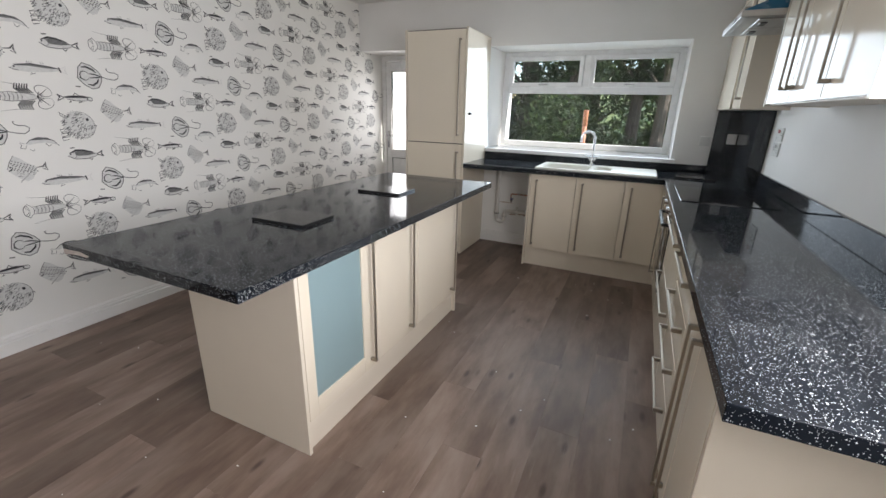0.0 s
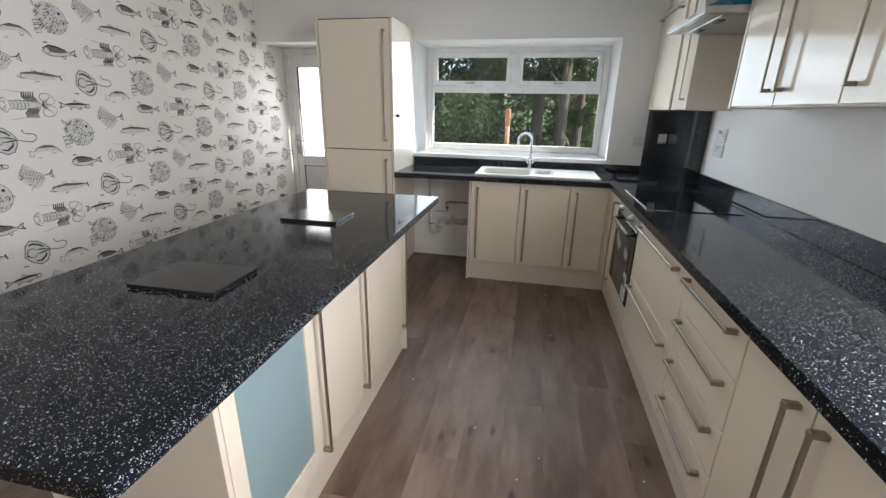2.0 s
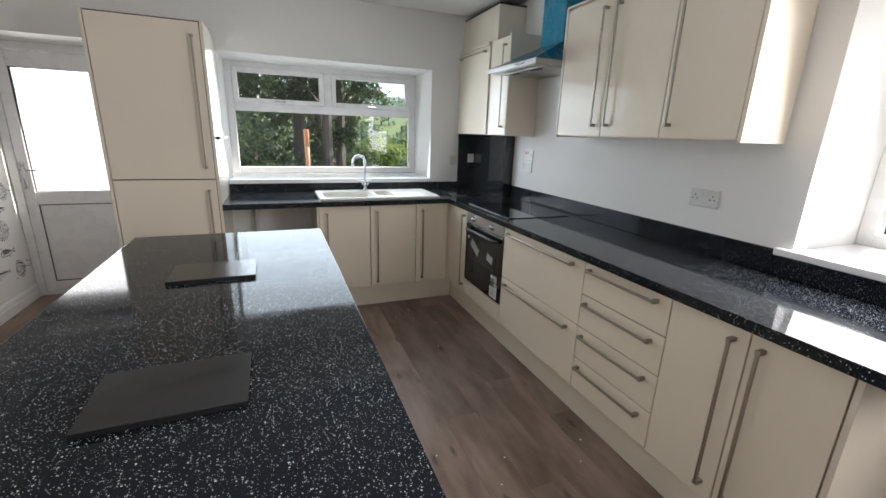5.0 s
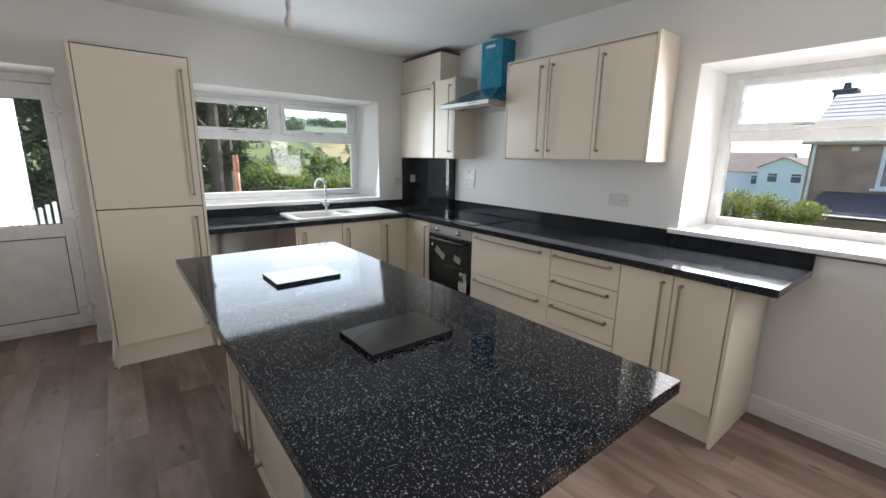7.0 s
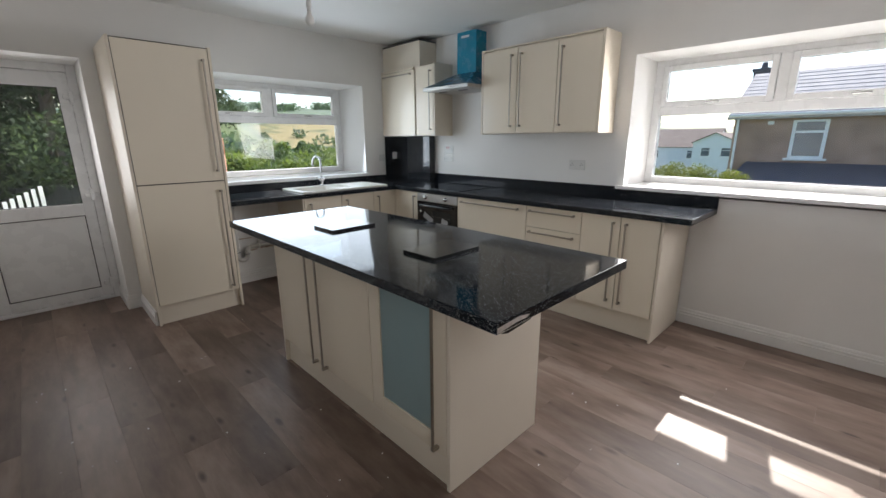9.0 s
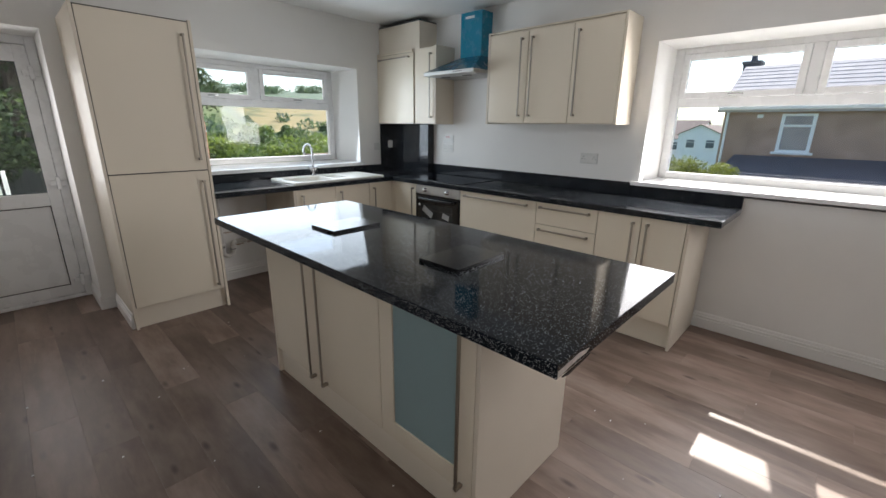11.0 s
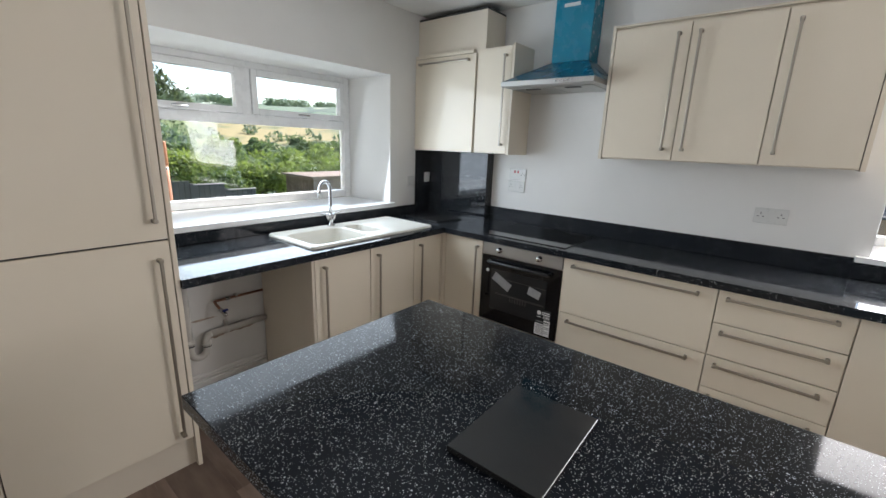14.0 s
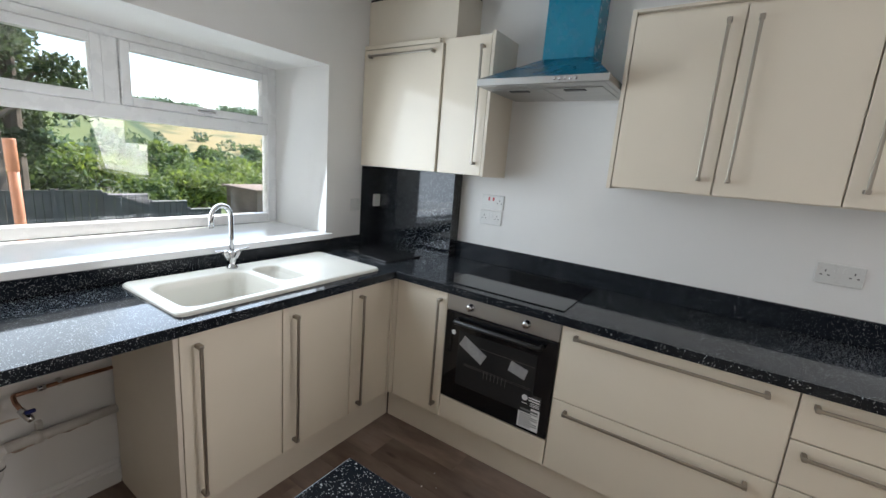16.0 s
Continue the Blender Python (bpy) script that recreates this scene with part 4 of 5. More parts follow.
def pipes():
    w = thing("waste_pipe", (-1.0, 4.40, 0.2), "grey-white waste pipe with a trap behind the appliance space", "pipe")
    y = 4.400
    bm = bmesh.new()
    pts = [(-1.155, y, 0.868), (-1.155, y, 0.30)] + arc((-1.110, y, 0.295), 0.045, 180, 360, (1, 0, 0), (0, 0, 1), 10) + [(-1.065, y, 0.345)] + arc((-1.035, y, 0.350), 0.030, 180, 90, (1, 0, 0), (0, 0, 1), 5)
    tube(bm, pts, 0.020, 14)
    tube(bm, [(-1.035, y, 0.380), (-0.6925, y, 0.384)], 0.0195, 14)
    part("pipe", bm, M_WASTE, w, smooth=True)
    for p, q in (((-1.155, y, 0.345), (-1.155, y, 0.375)), ((-1.065, y, 0.315), (-1.065, y, 0.340)), ((-0.960, y, 0.380), (-0.935, y, 0.380))):
        bm = bmesh.new()
        tube(bm, [p, q], 0.025, 14)
        part("pipe_collar", bm, M_WASTE, w, smooth=True)
    for p, q in (((-1.155, y, 0.338), (-1.155, y, 0.344)), ((-1.065, y, 0.309), (-1.065, y, 0.3145))):
        bm = bmesh.new()
        tube(bm, [p, q], 0.0262, 14)
        part("seal_ring", bm, M_BLACKPLASTIC, w, "thin dark rubber ring", True)
    bm = boxes((-0.945, -0.925, y + 0.012, YN - 0.001, 0.375, 0.430), bev=0.002)
    part("pipe_clip", bm, M_WASTE, w)
    c = thing("copper_pipe", (-0.85, 4.41, 0.58), "copper supply pipe ending in a small valve", "pipe")
    bm = bmesh.new()
    tube(bm, [(-0.6925, 4.412, 0.572), (-0.985, 4.412, 0.572)] + arc((-0.985, 4.400, 0.572), 0.012, 90, 180, (1, 0, 0), (0, 1, 0), 4)[1:] + [(-0.997, 4.375, 0.560), (-0.985, 4.345, 0.530)], 0.0078, 10)
    part("pipe", bm, M_COPPER, c, smooth=True)
    bm = bmesh.new()
    tube(bm, [(-0.930, 4.412, 0.572), (-0.905, 4.412, 0.572)], 0.012, 10)
    part("coupling", bm, M_CHROME, c, "chrome coupling", True)
    bm = bmesh.new()
    tube(bm, [(-0.990, 4.352, 0.538), (-0.975, 4.320, 0.512), (-0.970, 4.312, 0.500)], [0.012, 0.013, 0.009], 12)
    part("valve", bm, M_CHROME, c, "chrome valve body", True)
    part("valve_lever", boxes((-0.985, -0.955, 4.318, 4.332, 0.528, 0.540), bev=0.002), M_BLUE, c, "dark blue valve lever")
    part("wall_clip", boxes((-0.870, -0.856, 4.405, YN - 0.001, 0.560, 0.584), bev=0.002), M_WASTE, c)


pipes()
rg = random.Random(8)
for sx, sz, w, h in ((-0.86, 0.345, 0.10, 0.012), (-0.80, 0.352, 0.06, 0.016), (-0.98, 0.335, 0.05, 0.010), (-1.06, 0.465, 0.09, 0.008)):
    bm = bmesh.new()
    n = 14
    pts = [(sx + w * math.cos(6.283 * k / n) * rg.uniform(0.6, 1.1), sz + h * math.sin(6.283 * k / n) * rg.uniform(0.5, 1.3)) for k in range(n)]
    a_ = [bm.verts.new((x, YN - 0.0015, z)) for x, z in pts]
    b_ = [bm.verts.new((x, YN + 0.001, z)) for x, z in pts]
    bm.faces.new(a_)
    for k in range(n):
        bm.faces.new((a_[k], a_[(k + 1) % n], b_[(k + 1) % n], b_[k]))
    part("plaster_scar", bm, M_SCAR, wall_north, "rough brown scar in the plaster by the pipe")


def lamp():
    x, y = -0.955, 2.925
    p = thing("pendant_lamp", (x, y, ZC), "bare white bulb on a short flex from the ceiling", "pendant lamp")
    bm = bmesh.new()
    tube(bm, [(x, y, ZC - 0.0005), (x, y, ZC - 0.012), (x, y, ZC - 0.026), (x, y, ZC - 0.030)], [0.042, 0.042, 0.030, 0.012], 20)
    part("ceiling_rose", bm, M_SOCKET, p, smooth=True)
    bm = bmesh.new()
    tube(bm, [(x, y, ZC - 0.028), (x, y, 2.36)], 0.0035, 8)
    part("flex", bm, M_SOCKET, p, smooth=True)
    bm = bmesh.new()
    tube(bm, [(x, y, 2.375), (x, y, 2.365), (x, y, 2.345), (x, y, 2.343), (x, y, 2.312), (x, y, 2.310), (x, y, 2.290)], [0.006, 0.012, 0.015, 0.018, 0.018, 0.0155, 0.0155], 16)
    part("lamp_holder", bm, M_SOCKET, p, smooth=True)
    bm = bmesh.new()
    tube(bm, [(x, y, 2.296), (x, y, 2.276), (x, y, 2.262), (x, y, 2.245), (x, y, 2.226), (x, y, 2.209), (x, y, 2.198), (x, y, 2.194)], [0.014, 0.015, 0.021, 0.028, 0.0305, 0.026, 0.014, 0.002], 20)
    part("bulb", bm, M_BULB, p, "unlit opal bulb", True)


lamp()

# ---- outside ----


def leafy(name, dark, lite):
    """Leaves that let part of the light through, each clump its own green."""
    m = mat(name, dark, 0.55, spec=0.25)
    g = nd(m, "ShaderNodeNewGeometry")
    col = ramp(m, g.outputs["Random Per Island"], [(0.0, dark), (0.4, lite), (1.0, tuple(min(1, c * 1.4) for c in lite))])
    ln(m, col, bsdf(m).inputs["Base Color"])
    tl = nd(m, "ShaderNodeBsdfTranslucent")
    ln(m, mixc(m, 1.0, col, (1.0, 1.0, 0.55), "MULTIPLY"), tl.inputs[0])
    mx = nd(m, "ShaderNodeMixShader")
    mx.inputs[0].default_value = 0.45
    ln(m, bsdf(m).outputs[0], mx.inputs[1])
    ln(m, tl.outputs[0], mx.inputs[2])
    ln(m, mx.outputs[0], m.node_tree.nodes["Material Output"].inputs[0])
    return m


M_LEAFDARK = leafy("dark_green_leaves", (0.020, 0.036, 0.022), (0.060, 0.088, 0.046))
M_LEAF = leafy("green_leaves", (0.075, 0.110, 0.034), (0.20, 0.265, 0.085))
# blue-green tint carries the haze of distance in the leaf colour
M_LEAFHAZE = leafy("haze_tinted_leaves", (0.055, 0.095, 0.075), (0.120, 0.175, 0.130))
M_LEAFMID = leafy("mid_green_leaves", (0.045, 0.080, 0.040), (0.125, 0.180, 0.080))
M_LEAFLIME = leafy("yellow_green_hedge_leaves", (0.070, 0.090, 0.026), (0.20, 0.225, 0.062))
M_BARK = varied("grey_brown_bark", (0.12, 0.095, 0.075), 0.3, 6, 0.9, 0.05, 0.8, 25, 0.02)
M_FENCE = varied("dark_weathered_timber", (0.060, 0.062, 0.066), 0.3, 5, 0.8, 0.05, 0.4, 40, 0.004)
M_CAP = varied("pale_timber_capping", (0.42, 0.40, 0.37), 0.15, 8, 0.7, 0.05, 0)
M_SHED = varied("brown_shed_boards", (0.22, 0.165, 0.13), 0.35, 2.5, 0.8, 0.05, 0.4, 30, 0.004)
M_RENDER = varied("white_render", (0.76, 0.77, 0.79), 0.05, 1.5, 0.9, 0.05, 0.5, 60, 0.004)
M_PEBBLE = varied("brown_pebbledash", (0.36, 0.235, 0.175), 0.2, 1.2, 0.9, 0.05, 0.9, 30, 0.02)
M_SLATE = varied("dark_slate", (0.055, 0.062, 0.080), 0.25, 3, 0.6, 0.08, 0.4, 20, 0.01, spec=0.3)
M_ROOFTILE = varied("brown_roof_tile", (0.21, 0.165, 0.145), 0.2, 2, 0.85, 0.05, 0.4, 10, 0.01, spec=0.15)
M_ROOFGREY = varied("pale_grey_roof_tile", (0.43, 0.405, 0.41), 0.12, 2, 0.85, 0.05, 0.4, 10, 0.01, spec=0.2)
M_WINDARK = varied("dark_window_glass", (0.10, 0.12, 0.14), 0.2, 1.5, 0.1, 0.03, 0)
M_PAINTWHITE = varied("white_painted_timber", (0.78, 0.78, 0.76), 0.04, 3, 0.6, 0.05, 0)


def ground_mat():
    """Mown grass close by; farther off a patchwork of pasture, hedges and ripe fields, the uplands haze-tinted."""
    m = mat("ground_cover", (0.1, 0.15, 0.05), 0.9)
    geo = nd(m, "ShaderNodeNewGeometry")
    pos = geo.outputs["Position"]
    vo = nd(m, "ShaderNodeTexVoronoi", Scale=0.011)
    ln(m, pos, vo.inputs["Vector"])
    sep = nd(m, "ShaderNodeSeparateColor")
    ln(m, vo.outputs["Color"], sep.inputs[0])
    fields = ramp(m, sep.outputs[0], [(0.0, (0.252, 0.203, 0.084)), (0.24, (0.294, 0.238, 0.105)), (0.28, (0.112, 0.147, 0.045)), (0.75, (0.147, 0.175, 0.059)), (1.0, (0.070, 0.112, 0.035))])
    edge = nd(m, "ShaderNodeTexVoronoi", Scale=0.011)
    edge.feature = "DISTANCE_TO_EDGE"
    ln(m, pos, edge.inputs["Vector"])
    fields = mixc(m, ramp(m, edge.outputs["Distance"], [(0.015, (1, 1, 1)), (0.04, (0, 0, 0))]), fields, (0.045, 0.08, 0.03))
    fields = mixc(m, ramp(m, noise_tex(m, pos, 0.03, 5), [(0.55, (0, 0, 0)), (0.62, (0.8,) * 3)]), fields, (0.055, 0.095, 0.035))
    # beyond the near fields the colours are greyed and blued for haze
    hazy_upland = ramp(m, sep.outputs[1], [(0.0, (0.085, 0.125, 0.085)), (0.45, (0.13, 0.18, 0.11)), (0.7, (0.17, 0.22, 0.13)), (0.78, (0.36, 0.37, 0.24)), (1.0, (0.40, 0.40, 0.27))])
    hazy_upland = mixc(m, ramp(m, edge.outputs["Distance"], [(0.02, (1, 1, 1)), (0.05, (0, 0, 0))]), hazy_upland, (0.05, 0.085, 0.06))
    grass = ramp(m, noise_tex(m, pos, 3.0, 6), [(0.3, (0.049, 0.084, 0.017)), (0.7, (0.105, 0.154, 0.035))])
    dist = nd(m, "ShaderNodeVectorMath")
    dist.operation = "LENGTH"
    ln(m, pos, dist.inputs[0])
    rng = nd(m, "ShaderNodeMapRange")
    rng.inputs[1].default_value, rng.inputs[2].default_value = 60, 110
    ln(m, dist.outputs["Value"], rng.inputs[0])
    high = nd(m, "ShaderNodeMapRange")
    high.inputs[1].default_value, high.inputs[2].default_value = 255, 285
    ln(m, dist.outputs["Value"], high.inputs[0])
    fields = mixc(m, high.outputs[0], fields, hazy_upland)
    ln(m, mixc(m, rng.outputs[0], grass, fields), bsdf(m).inputs["Base Color"])
    bump(m, noise_tex(m, pos, 18.0, 4), 0.6, 0.03)
    return m


def smooth(a, b, x):
    t = min(1, max(0, (x - a) / (b - a)))
    return t * t * (3 - 2 * t)


def land(x, y):
    """Height of the ground: a level garden, a dip, then a long hillside."""
    r = math.hypot(x, y - 4)
    az = math.degrees(math.atan2(x, y - 4))
    amp = 1.0 - 0.5 * smooth(45, 85, az)
    z = -0.45 - 2.2 * smooth(11, 24, r) - 5.5 * smooth(24, 80, r)
    z += amp * (40.0 * smooth(90, 420, r) + 10 * smooth(420, 900, r)) + 2.5 * math.sin(az * 0.13 + 1.0) * smooth(150, 400, r)
    return z


bm = bmesh.new()
rings = [0.0, 6, 11, 14, 18, 24, 32, 45, 62, 85, 115, 150, 190, 235, 285, 340, 400, 470, 560, 700, 900, 1300, 2000, 3500]
grid = []
for r in rings[1:]:
    row = []
    for k in range(96):
        a = 2 * math.pi * k / 96
        x, y = r * math.sin(a), 4 + r * math.cos(a)
        row.append(bm.verts.new((x, y, land(x, y))))
    grid.append(row)
mid = bm.verts.new((0, 4, land(0, 4)))
for k in range(96):
    bm.faces.new((mid, grid[0][(k + 1) % 96], grid[0][k]))
    for a, b in zip(grid, grid[1:]):
        bm.faces.new((a[k], a[(k + 1) % 96], b[(k + 1) % 96], b[k]))
structure("ground", bm, ground_mat(), "grass garden falling to a valley and hillside fields", smooth=True)


def leaves_mesh(name, material, blobs, count, size, seed):
    """Many small bent leaf clusters through the outer part of a set of blobs."""
    rg = np.random.default_rng(seed)
    vol = np.array([b[3] ** 2 for b in blobs])
    pick = rg.choice(len(blobs), count, p=vol / vol.sum())
    bl = np.array(blobs)[pick]
    d = rg.normal(size=(count, 3))
    d /= np.linalg.norm(d, axis=1)[:, None]
    rad = bl[:, 3] * rg.uniform(0.25, 1.0, count) ** 0.5 * rg.uniform(0.85, 1.12, count)
    c = bl[:, :3] + d * rad[:, None] * np.array([1, 1, 0.8])
    u = rg.normal(size=(count, 3))
    u /= np.linalg.norm(u, axis=1)[:, None]
    v = np.cross(u, d + 0.6 * rg.normal(size=(count, 3)))
    v /= np.linalg.norm(v, axis=1)[:, None] + 1e-9
    s = size * rg.uniform(0.5, 1.3, count)[:, None]
    n = np.cross(u, v)
    p0, p1, p2, p3, p4 = c - u * s, c - v * s * 0.45 + n * s * 0.1, c + u * s, c + v * s * 0.45 + n * s * 0.1, c
    verts = np.stack([p0, p1, p2, p3], 1).reshape(-1, 3)
    idx = np.arange(count)[:, None] * 4
    faces = np.concatenate([idx + [0, 1, 2], idx + [0, 2, 3]])
    me = bpy.data.meshes.new(name)
    me.from_pydata(verts.tolist(), [], faces.tolist())
    me.materials.append(material)
    return me


def tree(x, y, h, spread, seed, material, label, count=5000, leaf=0.16, clear=0.15):
    rg = random.Random(seed)
    z0 = land(x, y) - 0.1
    t = thing("tree", (x, y, z0), label, "tree", "trees behind the garden")
    bm = bmesh.new()
    lean = [rg.uniform(-0.02, 0.02) for _ in range(2)]
    spine = [(x + lean[0] * h * k, y + lean[1] * h * k, z0 + h * 0.92 * k) for k in (0, 0.03, 0.2, 0.45, 0.7, 1)]
    tube(bm, spine, [h * 0.030, h * 0.022, h * 0.018, h * 0.013, h * 0.008, 0.01], 9)
    blobs = []
    for k in range(16):
        f = clear + (1 - clear) * (k + 0.5) / 16
        a = k * 2.4 + rg.uniform(-0.4, 0.4)
        reach = spread * (1.05 - 0.75 * f) * rg.uniform(0.5, 1.0)
        bx, by, bz = x + math.cos(a) * reach, y + math.sin(a) * reach, z0 + h * f
        tube(bm, [(x, y, z0 + h * max(0.05, f - 0.08)), ((x + bx) / 2, (y + by) / 2, bz - 0.1), (bx, by, bz)], [h * 0.007, h * 0.004, 0.01], 5)
        blobs.append((bx, by, bz, spread * rg.uniform(0.28, 0.5)))
    part("trunk", bm, M_BARK, t, "grey-brown trunk with thin limbs")
    part("crown", leaves_mesh("crown", material, blobs, count, leaf, seed), material, t, "uneven leafy crown")
    return t


def bush(x, y, zc, r, seed, material, label, count=1500, leaf=0.10, name="bush"):
    rg = random.Random(seed)
    z0 = land(x, y)
    b = thing(name, (x, y, z0), label, "bush", "shrubs beyond the fence")
    blobs = [(x + rg.uniform(-0.7, 0.7) * r, y + rg.uniform(-0.7, 0.7) * r, zc + rg.uniform(-0.5, 0.3) * r, r * rg.uniform(0.35, 0.6)) for _ in range(9)]
    bm = bmesh.new()
    for bx, by, bz, br in blobs[:5]:
        tube(bm, [(x, y, z0 - 0.1), ((x + bx) / 2, (y + by) / 2, (z0 + bz) / 2), (bx, by, bz)], [0.05, 0.03, 0.008], 5)
    part("stems", bm, M_BARK, b)
    part("foliage", leaves_mesh("foliage", material, blobs, count, leaf, seed), material, b)
    return b


for k, (x, y, h, s) in enumerate(((-8.5, 14.5, 10, 2.6), (-6.0, 14.2, 9.5, 2.3), (-3.7, 15.2, 11, 2.7), (-2.0, 13.9, 9.0, 2.2), (-0.2, 15.4, 10.5, 2.6), (0.55, 14.2, 9.0, 2.0),
                                  (-7.2, 19, 12, 3.4), (-4.6, 20, 12, 3.4), (-1.8, 19.5, 12, 3.4), (0.9, 19.5, 11, 2.6), (1.15, 15.6, 9.0, 1.5))):
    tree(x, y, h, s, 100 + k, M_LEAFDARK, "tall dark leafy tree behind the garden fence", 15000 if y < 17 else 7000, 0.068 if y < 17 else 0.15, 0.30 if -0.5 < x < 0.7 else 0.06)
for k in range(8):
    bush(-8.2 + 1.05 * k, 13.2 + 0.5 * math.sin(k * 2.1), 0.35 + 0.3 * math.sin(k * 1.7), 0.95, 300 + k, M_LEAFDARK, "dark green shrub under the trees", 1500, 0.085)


def round_tree(x, y, top, r, seed, material, label, count=1800, leaf=0.2):
    """A full rounded crown of lobes on a short trunk, its top at height top."""
    rg = random.Random(seed)
    z0 = land(x, y)
    t = thing("tree", (x, y, z0), label, "tree", "trees in the valley")
    blobs = [(x, y, top - r * 0.95, r * 0.72)]
    bm = bmesh.new()
    tube(bm, [(x, y, z0 - 0.2), (x, y, (z0 + top - r) / 2), (x + 0.05 * r, y, top - r * 0.7)], [r * 0.10, r * 0.07, r * 0.02], 7)
    for k in range(12):
        a, e = k * 2.4 + rg.uniform(-0.3, 0.3), rg.uniform(-0.5, 0.95)
        d = r * rg.uniform(0.5, 0.72)
        bx, by, bz = x + math.cos(a) * math.cos(e) * d, y + math.sin(a) * math.cos(e) * d, top - r * 0.95 + math.sin(e) * d
        blobs.append((bx, by, bz, r * rg.uniform(0.26, 0.42)))
        tube(bm, [(x, y, top - r * 1.2), (bx, by, bz)], [r * 0.03, r * 0.008], 4)
    part("trunk", bm, M_BARK, t, "brown trunk with short limbs")
    part("crown", leaves_mesh("crown", material, blobs, count, leaf, seed), material, t, "rounded leafy crown")


k = 0
for row, (y0, top, n, r0) in enumerate(((16.0, 0.62, 9, 1.15), (20.5, 0.80, 9, 1.5), (27.0, 0.75, 9, 1.9))):
    for i in range(n):
        x = (0.16 + 0.085 * i * 9 / n) * y0 * 1.15 + random.uniform(-0.3, 0.3) * r0 - 1.0
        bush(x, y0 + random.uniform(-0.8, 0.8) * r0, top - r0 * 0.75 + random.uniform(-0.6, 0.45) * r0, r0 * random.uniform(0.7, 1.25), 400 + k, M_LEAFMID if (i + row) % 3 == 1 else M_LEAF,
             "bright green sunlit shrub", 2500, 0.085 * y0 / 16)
        k += 1
for row, (y0, top, n, r0) in enumerate(((36.0, 1.1, 8, 1.9), (50.0, 1.6, 10, 2.6), (72.0, 1.9, 12, 3.4), (100.0, 1.3, 12, 4.0))):
    for i in range(n):
        x = (0.10 + 0.88 * (i + random.uniform(-0.3, 0.3)) / n) * y0 * 1.15
        round_tree(x, y0 + random.uniform(-0.12, 0.12) * y0, top + random.uniform(-1.0, 0.35) * r0, r0 * random.uniform(0.65, 1.15), 500 + k, (M_LEAFMID, M_LEAF, M_LEAFHAZE)[(i + row) % 3 if row < 2 else 2 * (i % 2)],
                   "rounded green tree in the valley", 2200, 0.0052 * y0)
        k += 1

# woods on the far hillside, in the haze-tinted leaf colour
rg = np.random.default_rng(5)
blobs = []
for k in range(230):
    az, r = radians(rg.uniform(-12, 48)), rg.uniform(95, 215)
    x, y = r * math.sin(az), 4 + r * math.cos(az)
    blobs.append((x, y, land(x, y) + 0.8, rg.uniform(2.0, 4.5)))
for k in range(120):
    az, r = radians(-10 + 58 * k / 120 + rg.uniform(-0.5, 0.5)), rg.uniform(425, 520)
    x, y = r * math.sin(az), 4 + r * math.cos(az)
    if math.sin(k * 0.21) > -0.3:
        blobs.append((x, y, land(x, y) + 2, rg.uniform(4, 9)))
for c in range(9):
    ca, cr = radians(-8 + 6.3 * c), 300 + 37 * (c * 5 % 4)
    for k in range(22):
        az, r = ca + radians(rg.uniform(-2.6, 2.6)), cr + rg.uniform(-14, 14)
        x, y = r * math.sin(az), 4 + r * math.cos(az)
        blobs.append((x, y, land(x, y) + 1.5, rg.uniform(2.5, 6)))
woods = new("far_woods", leaves_mesh("far_woods", M_LEAFHAZE, blobs, 34000, 1.1, 9))
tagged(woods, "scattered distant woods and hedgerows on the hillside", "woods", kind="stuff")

# garden fence, shed, capped pipe
fence = thing("garden_fence", (0, 12.6, -0.45), "dark weathered timber fence, stepping down the slope", "fence")
tops = [0.50] * 9 + [0.42, 0.26, 0.06, -0.14, -0.32, -0.50]
for k, top in enumerate(tops):
    x0 = -5.2 + 0.78 * k
    zf = -2.0
    for j in range(6):
        a = x0 + 0.03 + j * 0.12
        part("board", boxes((a, a + 0.112, 12.58, 12.60, zf, top - 0.02), bev=0.002), M_FENCE, fence)
    part("post", boxes((x0 - 0.045, x0 + 0.028, 12.56, 12.63, zf, top + 0.03), bev=0.004), M_FENCE, fence)
    part("capping", boxes((x0 + 0.03, x0 + 0.735, 12.565, 12.615, top - 0.019, top + 0.006), bev=0.003), M_CAP if k > 8 else M_FENCE, fence, "pale sunlit capping" if k > 8 else "")
shed = thing("garden_shed", (5.9, 12.9, -2.2), "low brown timber shed beyond the fence", "shed")
part("wall", boxes((5.25, 7.4, 12.85, 14.4, -2.3, 0.42), bev=0.01), M_SHED, shed)
part("roof", boxes((5.15, 7.5, 12.75, 14.5, 0.42, 0.47), bev=0.01), M_SHED, shed, "flat felted roof edge")
pk = thing("picket_fence", (-2.7, 8.0, -0.45), "short white picket rail beside the garden steps", "fence")
for k in range(8):
    x, top = -3.0 + 0.075 * k, 0.60 + 0.036 * k
    part("picket", boxes((x, x + 0.045, 8.0, 8.02, land(x, 8) - 0.05, top), bev=0.004), M_PAINTWHITE, pk)
part("rail", boxes((-3.03, -2.40, 8.021, 8.045, 0.10, 0.16), bev=0.004), M_PAINTWHITE, pk)
pp = thing("upright_drain_pipe", (-0.56, 6.39, -0.45), "upright terracotta plastic drain pipe in the garden", "pipe")
bm = bmesh.new()
tube(bm, [(-0.55, 6.39, -0.55), (-0.555, 6.39, 0.6), (-0.565, 6.39, 1.475)], 0.030, 18)
part("pipe", bm, M_TERRACOTTA, pp, smooth=True)
bm = bmesh.new()
